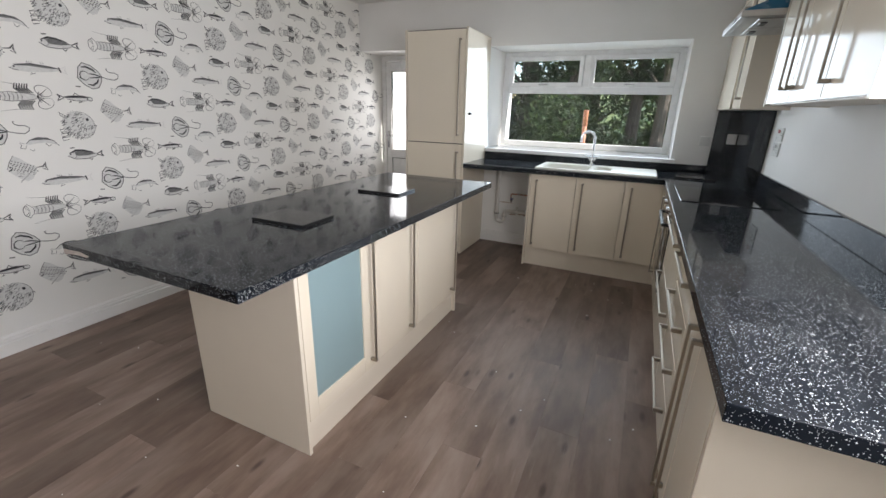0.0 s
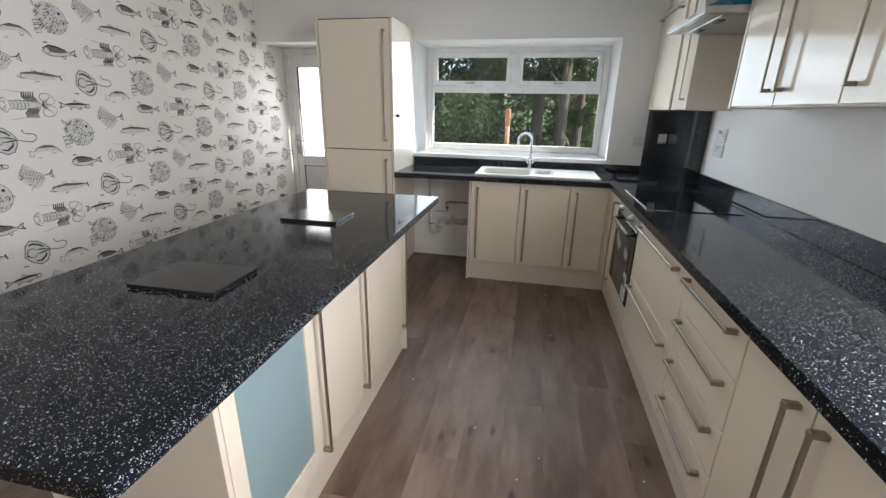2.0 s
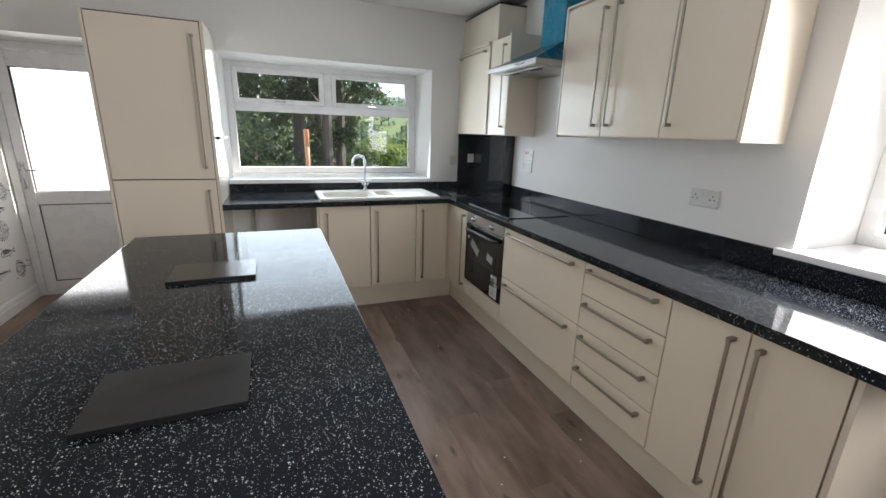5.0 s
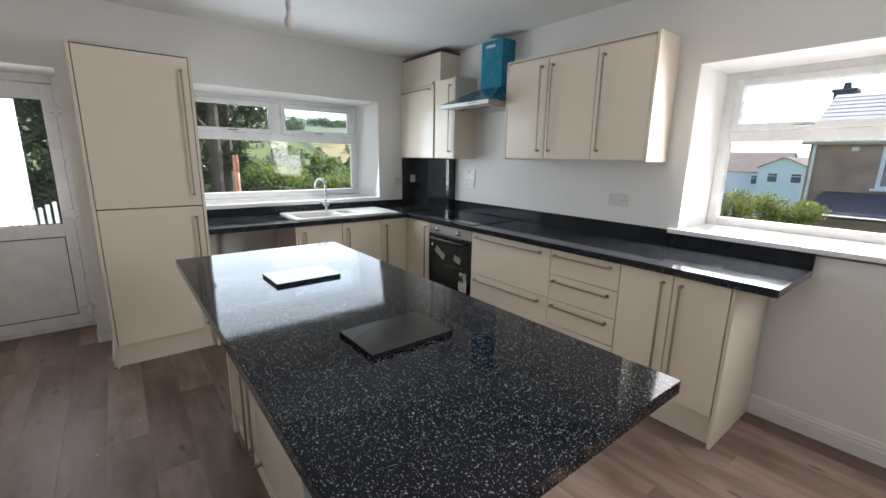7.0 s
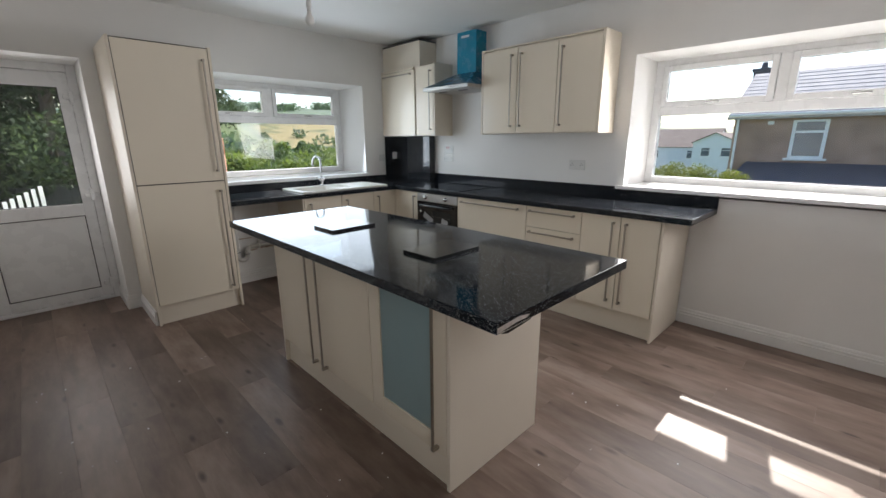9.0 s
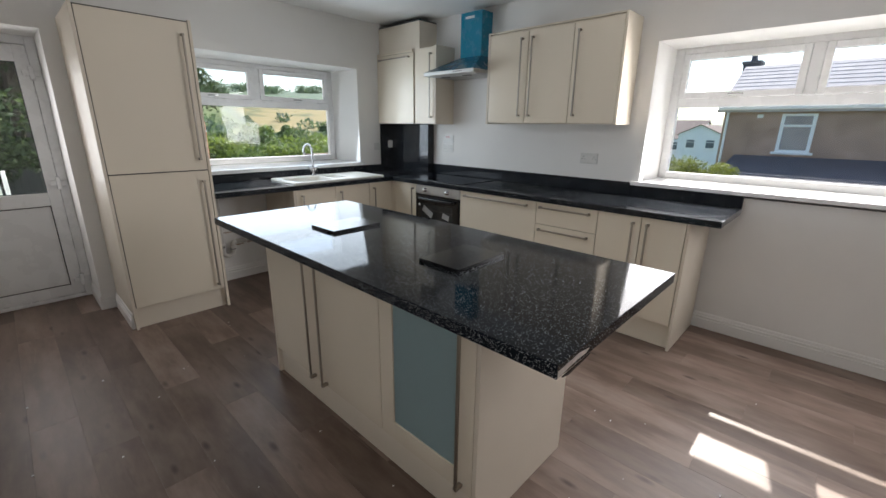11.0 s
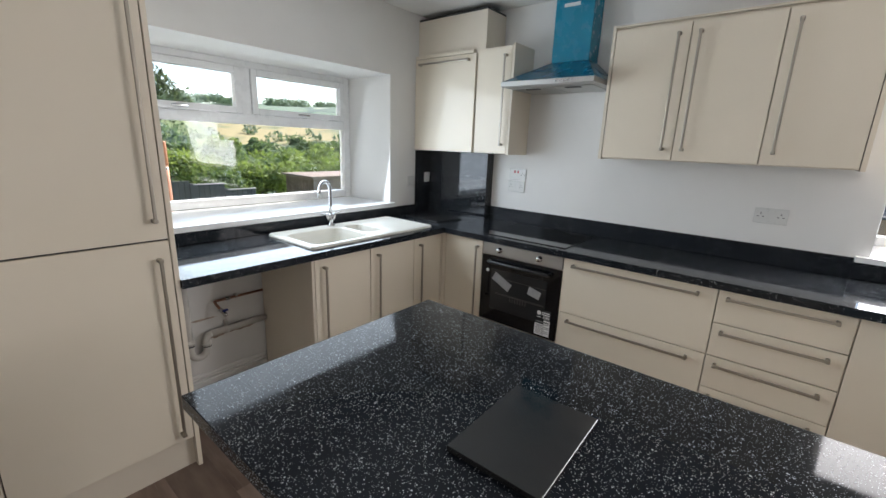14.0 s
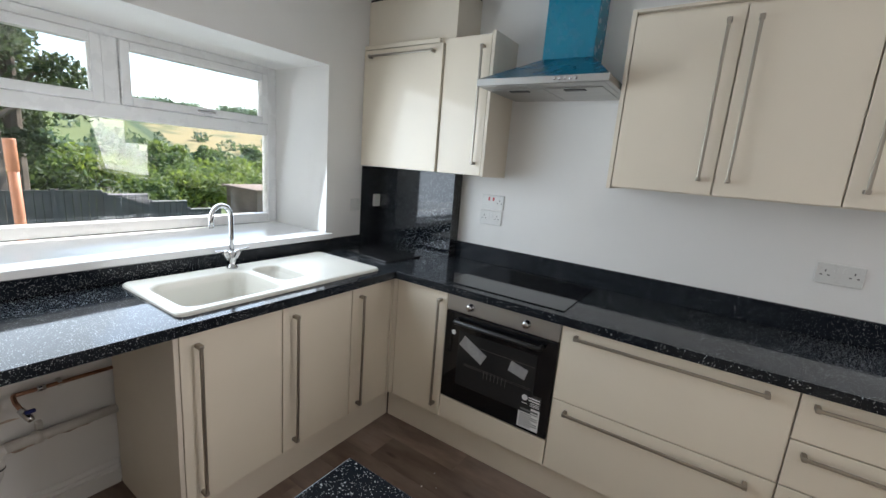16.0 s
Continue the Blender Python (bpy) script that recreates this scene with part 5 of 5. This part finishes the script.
tube(bm, [(-0.5625, 6.39, 1.26), (-0.5625, 6.39, 1.265), (-0.565, 6.39, 1.47), (-0.565, 6.39, 1.478)], [0.032, 0.034, 0.034, 0.032], 18)
part("socket_end", bm, M_TERRACOTTA, pp, smooth=True)
bm = bmesh.new()
tube(bm, [(-0.556, 6.39, 0.835), (-0.556, 6.39, 0.86)], 0.0335, 18)
part("strap", bm, M_PAINTWHITE, pp, "pale strap", True)

# neighbour's white gable by the back door
nb = thing("white_house", (-6.0, 7.6, -0.45), "sunlit white rendered house wing beside the back door", "house")
part("wall", boxes((-9.5, -3.12, 5.10, 11.4, -0.6, 4.8)), M_RENDER, nb)
part("roof", boxes((-9.7, -3.0, 5.06, 11.6, 4.8, 5.0), bev=0.02), M_SLATE, nb)


def house(x0, x1, y0, y1, zb, ze, zr, wall_m, roof_m, label, wins, ridge="y", name="house"):
    """A gabled house; wins: (face 'x' or 'y', u0, u1, z0, z1)."""
    h = thing(name, ((x0 + x1) / 2, (y0 + y1) / 2, zb), label, "house", "neighbouring houses")
    bm = boxes((x0, x1, y0, y1, zb, ze))
    if ridge == "x":
        ym = (y0 + y1) / 2
        for x in (x0, x1):
            vs = [bm.verts.new(p) for p in ((x, y0, ze), (x, y1, ze), (x, ym, zr))]
            bm.faces.new(vs)
    else:
        xm = (x0 + x1) / 2
        for y in (y0, y1):
            bm.faces.new([bm.verts.new(p) for p in ((x0, y, ze), (x1, y, ze), (xm, y, zr))])
    part("wall", bm, wall_m, h)
    o = 0.25
    bm = bmesh.new()
    if ridge == "y":
        xm = (x0 + x1) / 2
        s = (zr - ze) / (xm - x0)
        for a, b in ((x0 - o, xm), (x1 + o, xm)):
            n = 12
            for k in range(n):
                p, q = a + (b - a) * k / n, a + (b - a) * (k + 1) / n
                zp, zq = zr - abs(xm - p) * s, zr - abs(xm - q) * s
                vs = [bm.verts.new(c) for c in ((p, y0 - o, zp + 0.04), (p, y1 + o, zp + 0.04), (q, y1 + o, zq + 0.02), (q, y0 - o, zq + 0.02))]
                lo = [bm.verts.new((v.co.x, v.co.y, v.co.z - 0.10)) for v in vs]
                bm.faces.new(vs)
                bm.faces.new(lo[::-1])
                for i in range(4):
                    bm.faces.new((vs[i], lo[i], lo[(i + 1) % 4], vs[(i + 1) % 4]))
    else:
        ym = (y0 + y1) / 2
        s = (zr - ze) / (ym - y0)
        for a, b in ((y0 - o, ym), (y1 + o, ym)):
            n = 10
            for k in range(n):
                p, q = a + (b - a) * k / n, a + (b - a) * (k + 1) / n
                zp, zq = zr - abs(ym - p) * s, zr - abs(ym - q) * s
                vs = [bm.verts.new(c) for c in ((x0 - o, p, zp + 0.04), (x1 + o, p, zp + 0.04), (x1 + o, q, zq + 0.02), (x0 - o, q, zq + 0.02))]
                lo = [bm.verts.new((v.co.x, v.co.y, v.co.z - 0.10)) for v in vs]
                bm.faces.new(vs)
                bm.faces.new(lo[::-1])
                for i in range(4):
                    bm.faces.new((vs[i], lo[i], lo[(i + 1) % 4], vs[(i + 1) % 4]))
    part("roof", bm, roof_m, h, "tiled pitched roof")
    for u0, u1, z0, z1 in wins:
        w = part("window", boxes((x0 - 0.03, x0 + 0.05, u0, u0 + 0.12, z0, z1), (x0 - 0.03, x0 + 0.05, u1 - 0.12, u1, z0, z1), (x0 - 0.03, x0 + 0.05, u0 + 0.12, u1 - 0.12, z1 - 0.09, z1),
                                 (x0 - 0.03, x0 + 0.05, u0 + 0.12, u1 - 0.12, z0, z0 + 0.09), (x0 - 0.03, x0 + 0.05, u0 + 0.12, u1 - 0.12, z0 + (z1 - z0) * 0.66, z0 + (z1 - z0) * 0.72)), M_PAINTWHITE, h, "white framed window")
        part("pane", boxes((x0 - 0.01, x0 + 0.02, u0 + 0.05, u1 - 0.05, z0 + 0.05, z1 - 0.05)), M_WINDARK, w)
        part("sill", boxes((x0 - 0.12, x0 + 0.02, u0 - 0.12, u1 + 0.12, z0 - 0.09, z0), bev=0.01), M_PAINTWHITE, w)
    return h


h1 = house(20.0, 28.0, -9.0, 4.60, -4.2, 2.42, 4.50, M_PEBBLE, M_ROOFGREY, "brown pebbledashed house with a slate lean-to", ((1.46, 2.57, 0.65, 2.16), (-3.4, -2.2, 0.65, 2.16)))
part("gutter", boxes((19.62, 19.76, -9.2, 4.80, 2.34, 2.44), bev=0.02), M_PAINTWHITE, h1, "white gutter and fascia")
bm = bmesh.new()
tube(bm, [(19.9, 4.45, 2.36), (19.93, 4.45, -1.2)], 0.05, 8)
part("downpipe", bm, M_PAINTWHITE, h1, "white downpipe")
ch = part("chimney", boxes((25.0, 25.8, 4.42, 5.15, 0.0, 4.75), (24.93, 25.87, 4.35, 5.22, 4.75, 4.9), bev=0.02), M_SLATE, h1, "dark chimney stack")
bm = bmesh.new()
tube(bm, [(25.4, 4.78, 4.9), (25.4, 4.78, 5.2)], [0.16, 0.12], 12)
part("chimney_pot", bm, M_SLATE, ch)
part("vent", boxes((19.95, 20.02, 3.2, 3.4, 2.0, 2.14)), M_PAINTWHITE, h1, "white wall vent")
# slate lean-to of the brown house
bm = bmesh.new()
n = 22
for k in range(n):
    xa, xb = 16.8 + 3.2 * k / n, 16.8 + 3.2 * (k + 1) / n
    za, zb = -0.20 + 0.67 * k / n, -0.20 + 0.67 * (k + 1) / n
    vs = [bm.verts.new(c) for c in ((xa, -9, za + 0.007), (xa, 3.95, za + 0.007), (xb, 3.95, zb), (xb, -9, zb))]
    lo = [bm.verts.new((v.co.x, v.co.y, v.co.z - 0.08)) for v in vs]
    bm.faces.new(vs)
    for i in range(4):
        bm.faces.new((vs[i], lo[i], lo[(i + 1) % 4], vs[(i + 1) % 4]))
part("lean_to_roof", bm, M_SLATE, h1, "dark slate lean-to roof")
part("lean_to_wall", boxes((17.0, 19.98, -8.9, 3.8, -4.2, -0.27)), M_PEBBLE, h1)
house(70.0, 80.0, 13.9, 19.6, -6.0, 1.0, 2.35, M_RENDER, M_ROOFTILE, "white rendered house with a front gable", ((14.6, 15.9, -1.1, 0.2), (17.2, 18.5, -1.1, 0.2)), "x")
house(78.0, 90.0, 19.0, 40.0, -6.0, 0.2, 3.2, M_RENDER, M_ROOFTILE, "long white house with a brown tiled roof", ((21.0, 22.6, -1.8, -0.4), (27.0, 28.6, -1.8, -0.4)))
house(76.0, 88.0, 4.0, 13.0, -6.0, 0.4, 2.4, M_RENDER, M_ROOFTILE, "white house down the hillside", ((9.0, 10.4, -1.4, -0.2),))
for k in range(6):
    bush(16.0 + 0.2 * (k % 2), 3.9 + 0.75 * k, 0.0, 0.78, 700 + k, M_LEAFLIME, "bright yellow-green garden hedge", 2600, 0.05, "hedge")

# ---- wallpaper print ----


def motif(kind):
    """One flat line drawing, u to the right and v up, in pale, grey and black ink."""
    bm = bmesh.new()

    def poly(pts, ink):
        vs = [bm.verts.new((0.0003 * ink, u, v)) for u, v in pts]
        f = bm.faces.new(vs)
        f.material_index = ink

    def line(pts, w, ink=2, taper=True):
        n, w = len(pts), w * 1.65
        L, R = [], []
        for i, (u, v) in enumerate(pts):
            du, dv = pts[min(i + 1, n - 1)][0] - pts[max(i - 1, 0)][0], pts[min(i + 1, n - 1)][1] - pts[max(i - 1, 0)][1]
            s = math.hypot(du, dv) or 1
            ww = w * (0.35 + 0.65 * math.sin(math.pi * min(1, max(0, (i + 0.3) / (n - 0.4))))) if taper else w
            L.append(bm.verts.new((0.0003 * ink, u - dv / s * ww / 2, v + du / s * ww / 2)))
            R.append(bm.verts.new((0.0003 * ink, u + dv / s * ww / 2, v - du / s * ww / 2)))
        for i in range(n - 1):
            bm.faces.new((L[i], R[i], R[i + 1], L[i + 1])).material_index = ink

    def curve(f, a, b, n=10):
        return [f(a + (b - a) * k / n) for k in range(n + 1)]

    def ell(cu, cv, ru, rv, rot=0, a0=0, a1=360, n=24):
        c, s = math.cos(radians(rot)), math.sin(radians(rot))
        return [(cu + ru * math.cos(a) * c - rv * math.sin(a) * s, cv + ru * math.cos(a) * s + rv * math.sin(a) * c) for a in (radians(a0 + (a1 - a0) * k / n) for k in range(n + 1))]

    def blob(cu, cv, ru, rv, rot, ink, n=18):
        poly(ell(cu, cv, ru, rv, rot, n=n)[:-1], ink)

    rg = random.Random(kind)
    if kind == "pufferfish":
        blob(0.005, 0, 0.082, 0.078, -25, 0)
        for k in range(120):
            r, a = 0.08 * math.sqrt(rg.random()), rg.uniform(0, 6.28)
            u, v = 0.005 + r * math.cos(a), r * math.sin(a) * 0.95
            if u > 0.04 and v > 0.005:
                continue
            d = math.pi + 0.5 + 0.5 * rg.uniform(-1, 1)
            line([(u, v), (u + 0.012 * math.cos(d), v + 0.011 * math.sin(d)), (u + 0.020 * math.cos(d + 0.3), v + 0.018 * math.sin(d + 0.3))], 0.0020, 1 if k % 2 else 2)
        for k in range(26):
            a = radians(100 + 230 * k / 26)
            u, v = 0.005 + 0.08 * math.cos(a), 0.077 * math.sin(a)
            line([(u, v), (u + 0.011 * math.cos(a + 0.4), v + 0.011 * math.sin(a + 0.4))], 0.0022, 1)
        line(ell(0.005, 0, 0.083, 0.079, -25, -60, 120), 0.0018, 1)
        blob(0.052, 0.032, 0.008, 0.009, 0, 2)
        line([(0.080, -0.004), (0.094, -0.006), (0.096, -0.012)], 0.003)
        for a in (-0.02, -0.045, -0.068):
            line([(-0.062, a), (-0.100, a - 0.010 + 0.006), (-0.096, a - 0.022), (-0.066, a - 0.014)], 0.0028, 2)
        line([(-0.055, 0.05), (-0.085, 0.075), (-0.08, 0.055), (-0.060, 0.045)], 0.0028)
    elif kind == "lobster":
        for sgn in (1, -1):
            for k in range(6):
                u = -0.035 + 0.011 * k
                line([(u + 0.02, sgn * 0.02), (u - 0.004, sgn * 0.045), (u + 0.004, sgn * 0.070)], 0.0046, 2)
            line(ell(0.088, sgn * 0.034, 0.040, 0.028, sgn * -25), 0.0022, 1)
            line([(0.055, sgn * 0.008), (0.075, sgn * 0.018), (0.105, sgn * 0.045)], 0.0022, 2)
            line([(0.04, sgn * 0.010), (-0.04, sgn * 0.066), (-0.12, sgn * 0.078)], 0.0013, 1)
            line([(-0.125, sgn * 0.004), (-0.145, sgn * 0.025), (-0.128, sgn * 0.040), (-0.112, sgn * 0.022)], 0.0022, 2)
            line([(-0.11, sgn * 0.020), (-0.06, sgn * 0.024), (0.0, sgn * 0.020), (0.05, sgn * 0.010)], 0.0022, 2)
        for k in range(6):
            u = -0.108 + 0.018 * k
            line([(u, 0.021), (u + 0.006, 0), (u, -0.021)], 0.0020, 1 if k % 2 else 2)
        poly([(-0.1, 0.02), (-0.1, -0.02), (0.03, -0.018), (0.06, 0), (0.03, 0.018)], 0)
        for k in range(8):
            a = -1.1 + 0.31 * k
            line([(0.052, 0), (0.052 + 0.034 * math.cos(a), 0.034 * math.sin(a))], 0.0020, 2)
        line(ell(-0.138, 0, 0.014, 0.030, 0), 0.0022, 1)
    elif kind == "ray":
        out = [(-0.085, -0.018), (-0.070, 0.045), (-0.045, 0.072), (-0.005, 0.060), (0.030, 0.030), (0.048, 0.0), (0.040, -0.035), (0.020, -0.068), (-0.015, -0.078), (-0.055, -0.055), (-0.085, -0.018)]
        poly(out[:-1], 0)
        line(out, 0.0032, 1, False)
        line([(-0.055, 0.045), (-0.030, 0.050), (0.005, 0.034), (0.020, 0.018)], 0.0068)
        line([(-0.035, -0.052), (-0.008, -0.056), (0.018, -0.036), (0.026, -0.018)], 0.0068)
        line(ell(-0.045, -0.002, 0.024, 0.026, 0, 20, 340), 0.0034)
        line([(-0.020, 0.012), (0.010, 0.008), (0.045, -0.004)], 0.0046)
        line([(-0.020, -0.014), (0.012, -0.010), (0.045, -0.006)], 0.0046)
        line([(-0.074, -0.012), (-0.060, -0.020)], 0.005)
        line([(0.045, -0.004), (0.085, -0.014), (0.120, -0.018), (0.142, -0.004), (0.146, 0.014), (0.130, 0.026), (0.104, 0.026), (0.086, 0.032), (0.080, 0.046), (0.088, 0.048)], 0.0030, 1, False)
        line([(-0.105, -0.066), (-0.080, -0.068)], 0.004, 1, False)
    elif kind == "minnow":
        poly([(-0.065, 0.004), (-0.03, 0.014), (0.03, 0.017), (0.075, 0.006), (0.09, -0.004), (0.075, -0.012), (0.03, -0.014), (-0.03, -0.008)], 0)
        poly([(-0.065, 0.007), (-0.03, 0.015), (0.03, 0.018), (0.068, 0.010), (0.05, 0.003), (0.0, 0.003), (-0.05, 0.001)], 2)
        line(ell(0.074, -0.002, 0.015, 0.011, -10), 0.0030)
        line([(-0.06, 0.004), (-0.092, 0.020), (-0.080, 0.004), (-0.095, -0.014), (-0.06, 0.0)], 0.0050)
        line([(-0.05, -0.004), (0.0, -0.014), (0.06, -0.013)], 0.0022)
        for u in (-0.028, 0.02, 0.03):
            line([(u, -0.012), (u - 0.010, -0.025), (u + 0.004, -0.018)], 0.004)
        line([(-0.01, 0.017), (0.0, 0.030), (0.018, 0.018)], 0.0042, 1)
    elif kind == "spotted_fish":
        body = [(-0.085, 0.002), (-0.068, 0.040), (-0.045, 0.075), (-0.020, 0.060), (0.010, 0.030), (0.045, 0.006), (0.040, -0.020), (0.015, -0.060), (-0.010, -0.070), (-0.045, -0.050), (-0.070, -0.020)]
        poly(body, 0)
        for i in range(9):
            for j in range(6):
                u, v = -0.062 + i * 0.0125 + (j % 2) * 0.006, 0.058 - j * 0.012 - i * 0.005
                if v < 0.05 - 0.5 * max(0, u + 0.045) and v > -0.02:
                    poly(ell(u, v, 0.0036, 0.0034, 0, n=6)[:-1], 2)
        for k in range(9):
            u = -0.035 + 0.008 * k
            line([(u, -0.062 + 0.006 * k), (u - 0.006, -0.074 + 0.008 * k)], 0.0024, 1)
        for k in range(14):
            u, v = -0.055 + rg.random() * 0.085, -0.010 - rg.random() * 0.040
            line([(u, v), (u + 0.010, v - 0.002)], 0.0018, 1)
        line([(-0.085, 0.002), (-0.068, 0.040), (-0.045, 0.075)], 0.0024, 1)
        line([(-0.080, -0.008), (-0.062, 0.004)], 0.0052)
        blob(-0.070, 0.014, 0.0045, 0.0045, 0, 2)
        line([(0.042, 0.002), (0.075, 0.006), (0.092, 0.028), (0.086, 0.004), (0.094, -0.018), (0.072, -0.004)], 0.0058, 1)
        line([(0.070, 0.004), (0.092, 0.026)], 0.004)
    elif kind == "long_fish":
        poly([(-0.125, -0.004), (-0.09, 0.016), (-0.02, 0.020), (0.06, 0.010), (0.10, 0.004), (0.10, -0.006), (0.05, -0.016), (-0.04, -0.024), (-0.095, -0.018)], 0)
        poly([(-0.11, 0.006), (-0.085, 0.017), (-0.02, 0.021), (0.06, 0.011), (0.095, 0.004), (0.04, 0.003), (-0.04, 0.010)], 1)
        line([(-0.105, 0.012), (-0.03, 0.022), (0.06, 0.012), (0.098, 0.005)], 0.0034)
        line([(-0.126, -0.005), (-0.105, -0.014), (-0.085, -0.016)], 0.0030, 1)
        line([(0.098, 0.014), (0.104, -0.014)], 0.0060)
        line([(0.105, 0.004), (0.135, 0.022), (0.125, 0.0), (0.135, -0.022), (0.105, -0.006)], 0.0026, 0)
        blob(-0.104, 0.002, 0.004, 0.004, 0, 2)
        for u in (-0.04, -0.03, -0.02, 0.02, 0.03):
            line([(u, 0.021), (u - 0.005, 0.036)], 0.0018, 1)
        line([(-0.03, -0.022), (-0.04, -0.034), (-0.015, -0.026)], 0.0026, 1)
    elif kind == "wrasse":
        poly([(-0.095, -0.002), (-0.070, 0.022), (-0.030, 0.030), (0.030, 0.014), (0.065, 0.004), (0.065, -0.008), (0.020, -0.020), (-0.04, -0.026), (-0.08, -0.018)], 0)
        poly([(-0.060, 0.020), (-0.030, 0.029), (0.030, 0.013), (0.060, 0.003), (0.010, -0.006), (-0.045, -0.006)], 1)
        line([(-0.085, 0.012), (-0.05, 0.029), (-0.01, 0.026), (0.04, 0.012)], 0.0064)
        line([(-0.095, -0.002), (-0.06, -0.024), (0.0, -0.026), (0.06, -0.012)], 0.0024)
        line(ell(-0.072, -0.001, 0.021, 0.018, 0, -90, 90), 0.0022, 1)
        blob(-0.080, 0.006, 0.004, 0.004, 0, 2)
        line([(0.06, 0.0), (0.095, 0.018), (0.085, 0.0), (0.098, -0.016), (0.06, -0.004)], 0.0054)
        line([(0.01, -0.022), (0.025, -0.036), (0.035, -0.022)], 0.0046, 1)
        line([(-0.075, 0.043), (-0.052, 0.045)], 0.004, 1, False)
    else:
        body = [(-0.075, 0.000), (-0.050, 0.022), (-0.015, 0.034), (0.03, 0.030), (0.06, 0.012), (0.080, -0.014), (0.055, -0.004), (0.02, 0.004), (-0.02, 0.002), (-0.055, -0.004)]
        poly(body, 0)
        poly([(-0.050, 0.021), (-0.015, 0.033), (0.03, 0.029), (0.055, 0.014), (0.02, 0.022), (-0.02, 0.020)], 1)
        line([(-0.070, 0.004), (-0.05, 0.022), (-0.015, 0.034), (0.03, 0.030), (0.06, 0.012), (0.080, -0.016)], 0.0030)
        line([(-0.074, 0.002), (-0.098, 0.010), (-0.092, -0.004), (-0.100, -0.020), (-0.078, -0.026), (-0.070, -0.006)], 0.0024, 1)
        line([(0.020, 0.0), (0.030, -0.018), (0.044, -0.008)], 0.0026, 1)
        line([(-0.06, -0.030), (-0.045, -0.040), (-0.038, -0.028)], 0.0022, 1)
    me = bpy.data.meshes.new("print_" + kind)
    bm.to_mesh(me)
    bm.free()
    for m in (M_INKPALE, M_INKMID, M_INK):
        me.materials.append(m)
    return me


PLACES = (("pufferfish", 1.463, 1.283), ("lobster", 1.242, 1.440), ("ray", 1.601, 1.576), ("minnow", 1.482, 1.439),
          ("spotted_fish", 1.686, 1.365), ("long_fish", 1.334, 1.595), ("wrasse", 1.464, 1.105), ("arched_fish", 1.259, 1.183))
for kind_, yc, zc in PLACES:
    me = motif(kind_)
    for i in range(-4, 8):
        for j in range(-6, 7):
            y, z = yc + 0.525 * i, zc + 0.3165 * i + 0.633 * j
            if -0.35 < y < 4.80 and 0.20 < z < 2.47:
                ob = new("printed_" + kind_, me)
                ob.location = (XW + 0.0008, y, z)
                ob.parent = wall_west

# ---- floor planks ----
PW, PL = 0.184, 1.22
rg = random.Random(11)
meshes = {}


def plank(x0, x1, y0, y1):
    key = (round(x1 - x0, 3), round(y1 - y0, 3))
    if key not in meshes:
        w, l = key
        meshes[key] = mesh_of(boxes((-w / 2 + 0.0001, w / 2 - 0.0001, -l / 2 + 0.0001, l / 2 - 0.0001, -0.006, 0.0), bev=0.0005), "plank", M_PLANK)
    ob = new("plank", meshes[key])
    ob.location = ((x0 + x1) / 2, (y0 + y1) / 2, 0)
    ob.parent = floor


x = XW
row = 0
while x < XE - 0.01:
    x1 = min(x + PW, XE)
    y_end = YN + 0.47 if x1 <= DX[1] + 0.01 else YN
    y = YS - (row * 0.437 + rg.uniform(0, 0.12)) % PL
    while y < y_end - 0.02:
        a, b = max(y, YS), min(y + PL, y_end)
        if b - a > 0.02:
            plank(x, x1, round(a, 2), round(b, 2))
        y += PL
    if x < DX[1] - 0.01 and x1 > DX[1] + 0.01:
        plank(x, DX[1], YN, YN + 0.47)
    x, row = x1, row + 1

# ---- crumbs of paint and plaster on the floor ----
rg = random.Random(3)
bm = bmesh.new()
for k in range(70):
    x, y = rg.uniform(-2.8, 0.4), rg.uniform(0.2, 3.7)
    if not (IX0 - 0.02 < x < IX1 + 0.02 and IY0 - 0.02 < y < IY1 + 0.02):
        r = rg.uniform(0.0015, 0.0042)
        box(bm, x - r, x + r * rg.uniform(0.6, 1.6), y - r * 0.7, y + r * rg.uniform(0.4, 1.0), 0.0003, 0.0003 + r * 0.7)
single("floor_crumbs", bm, M_TRIM, "tiny white crumbs of paint scattered on the floor", "debris", kind="stuff")
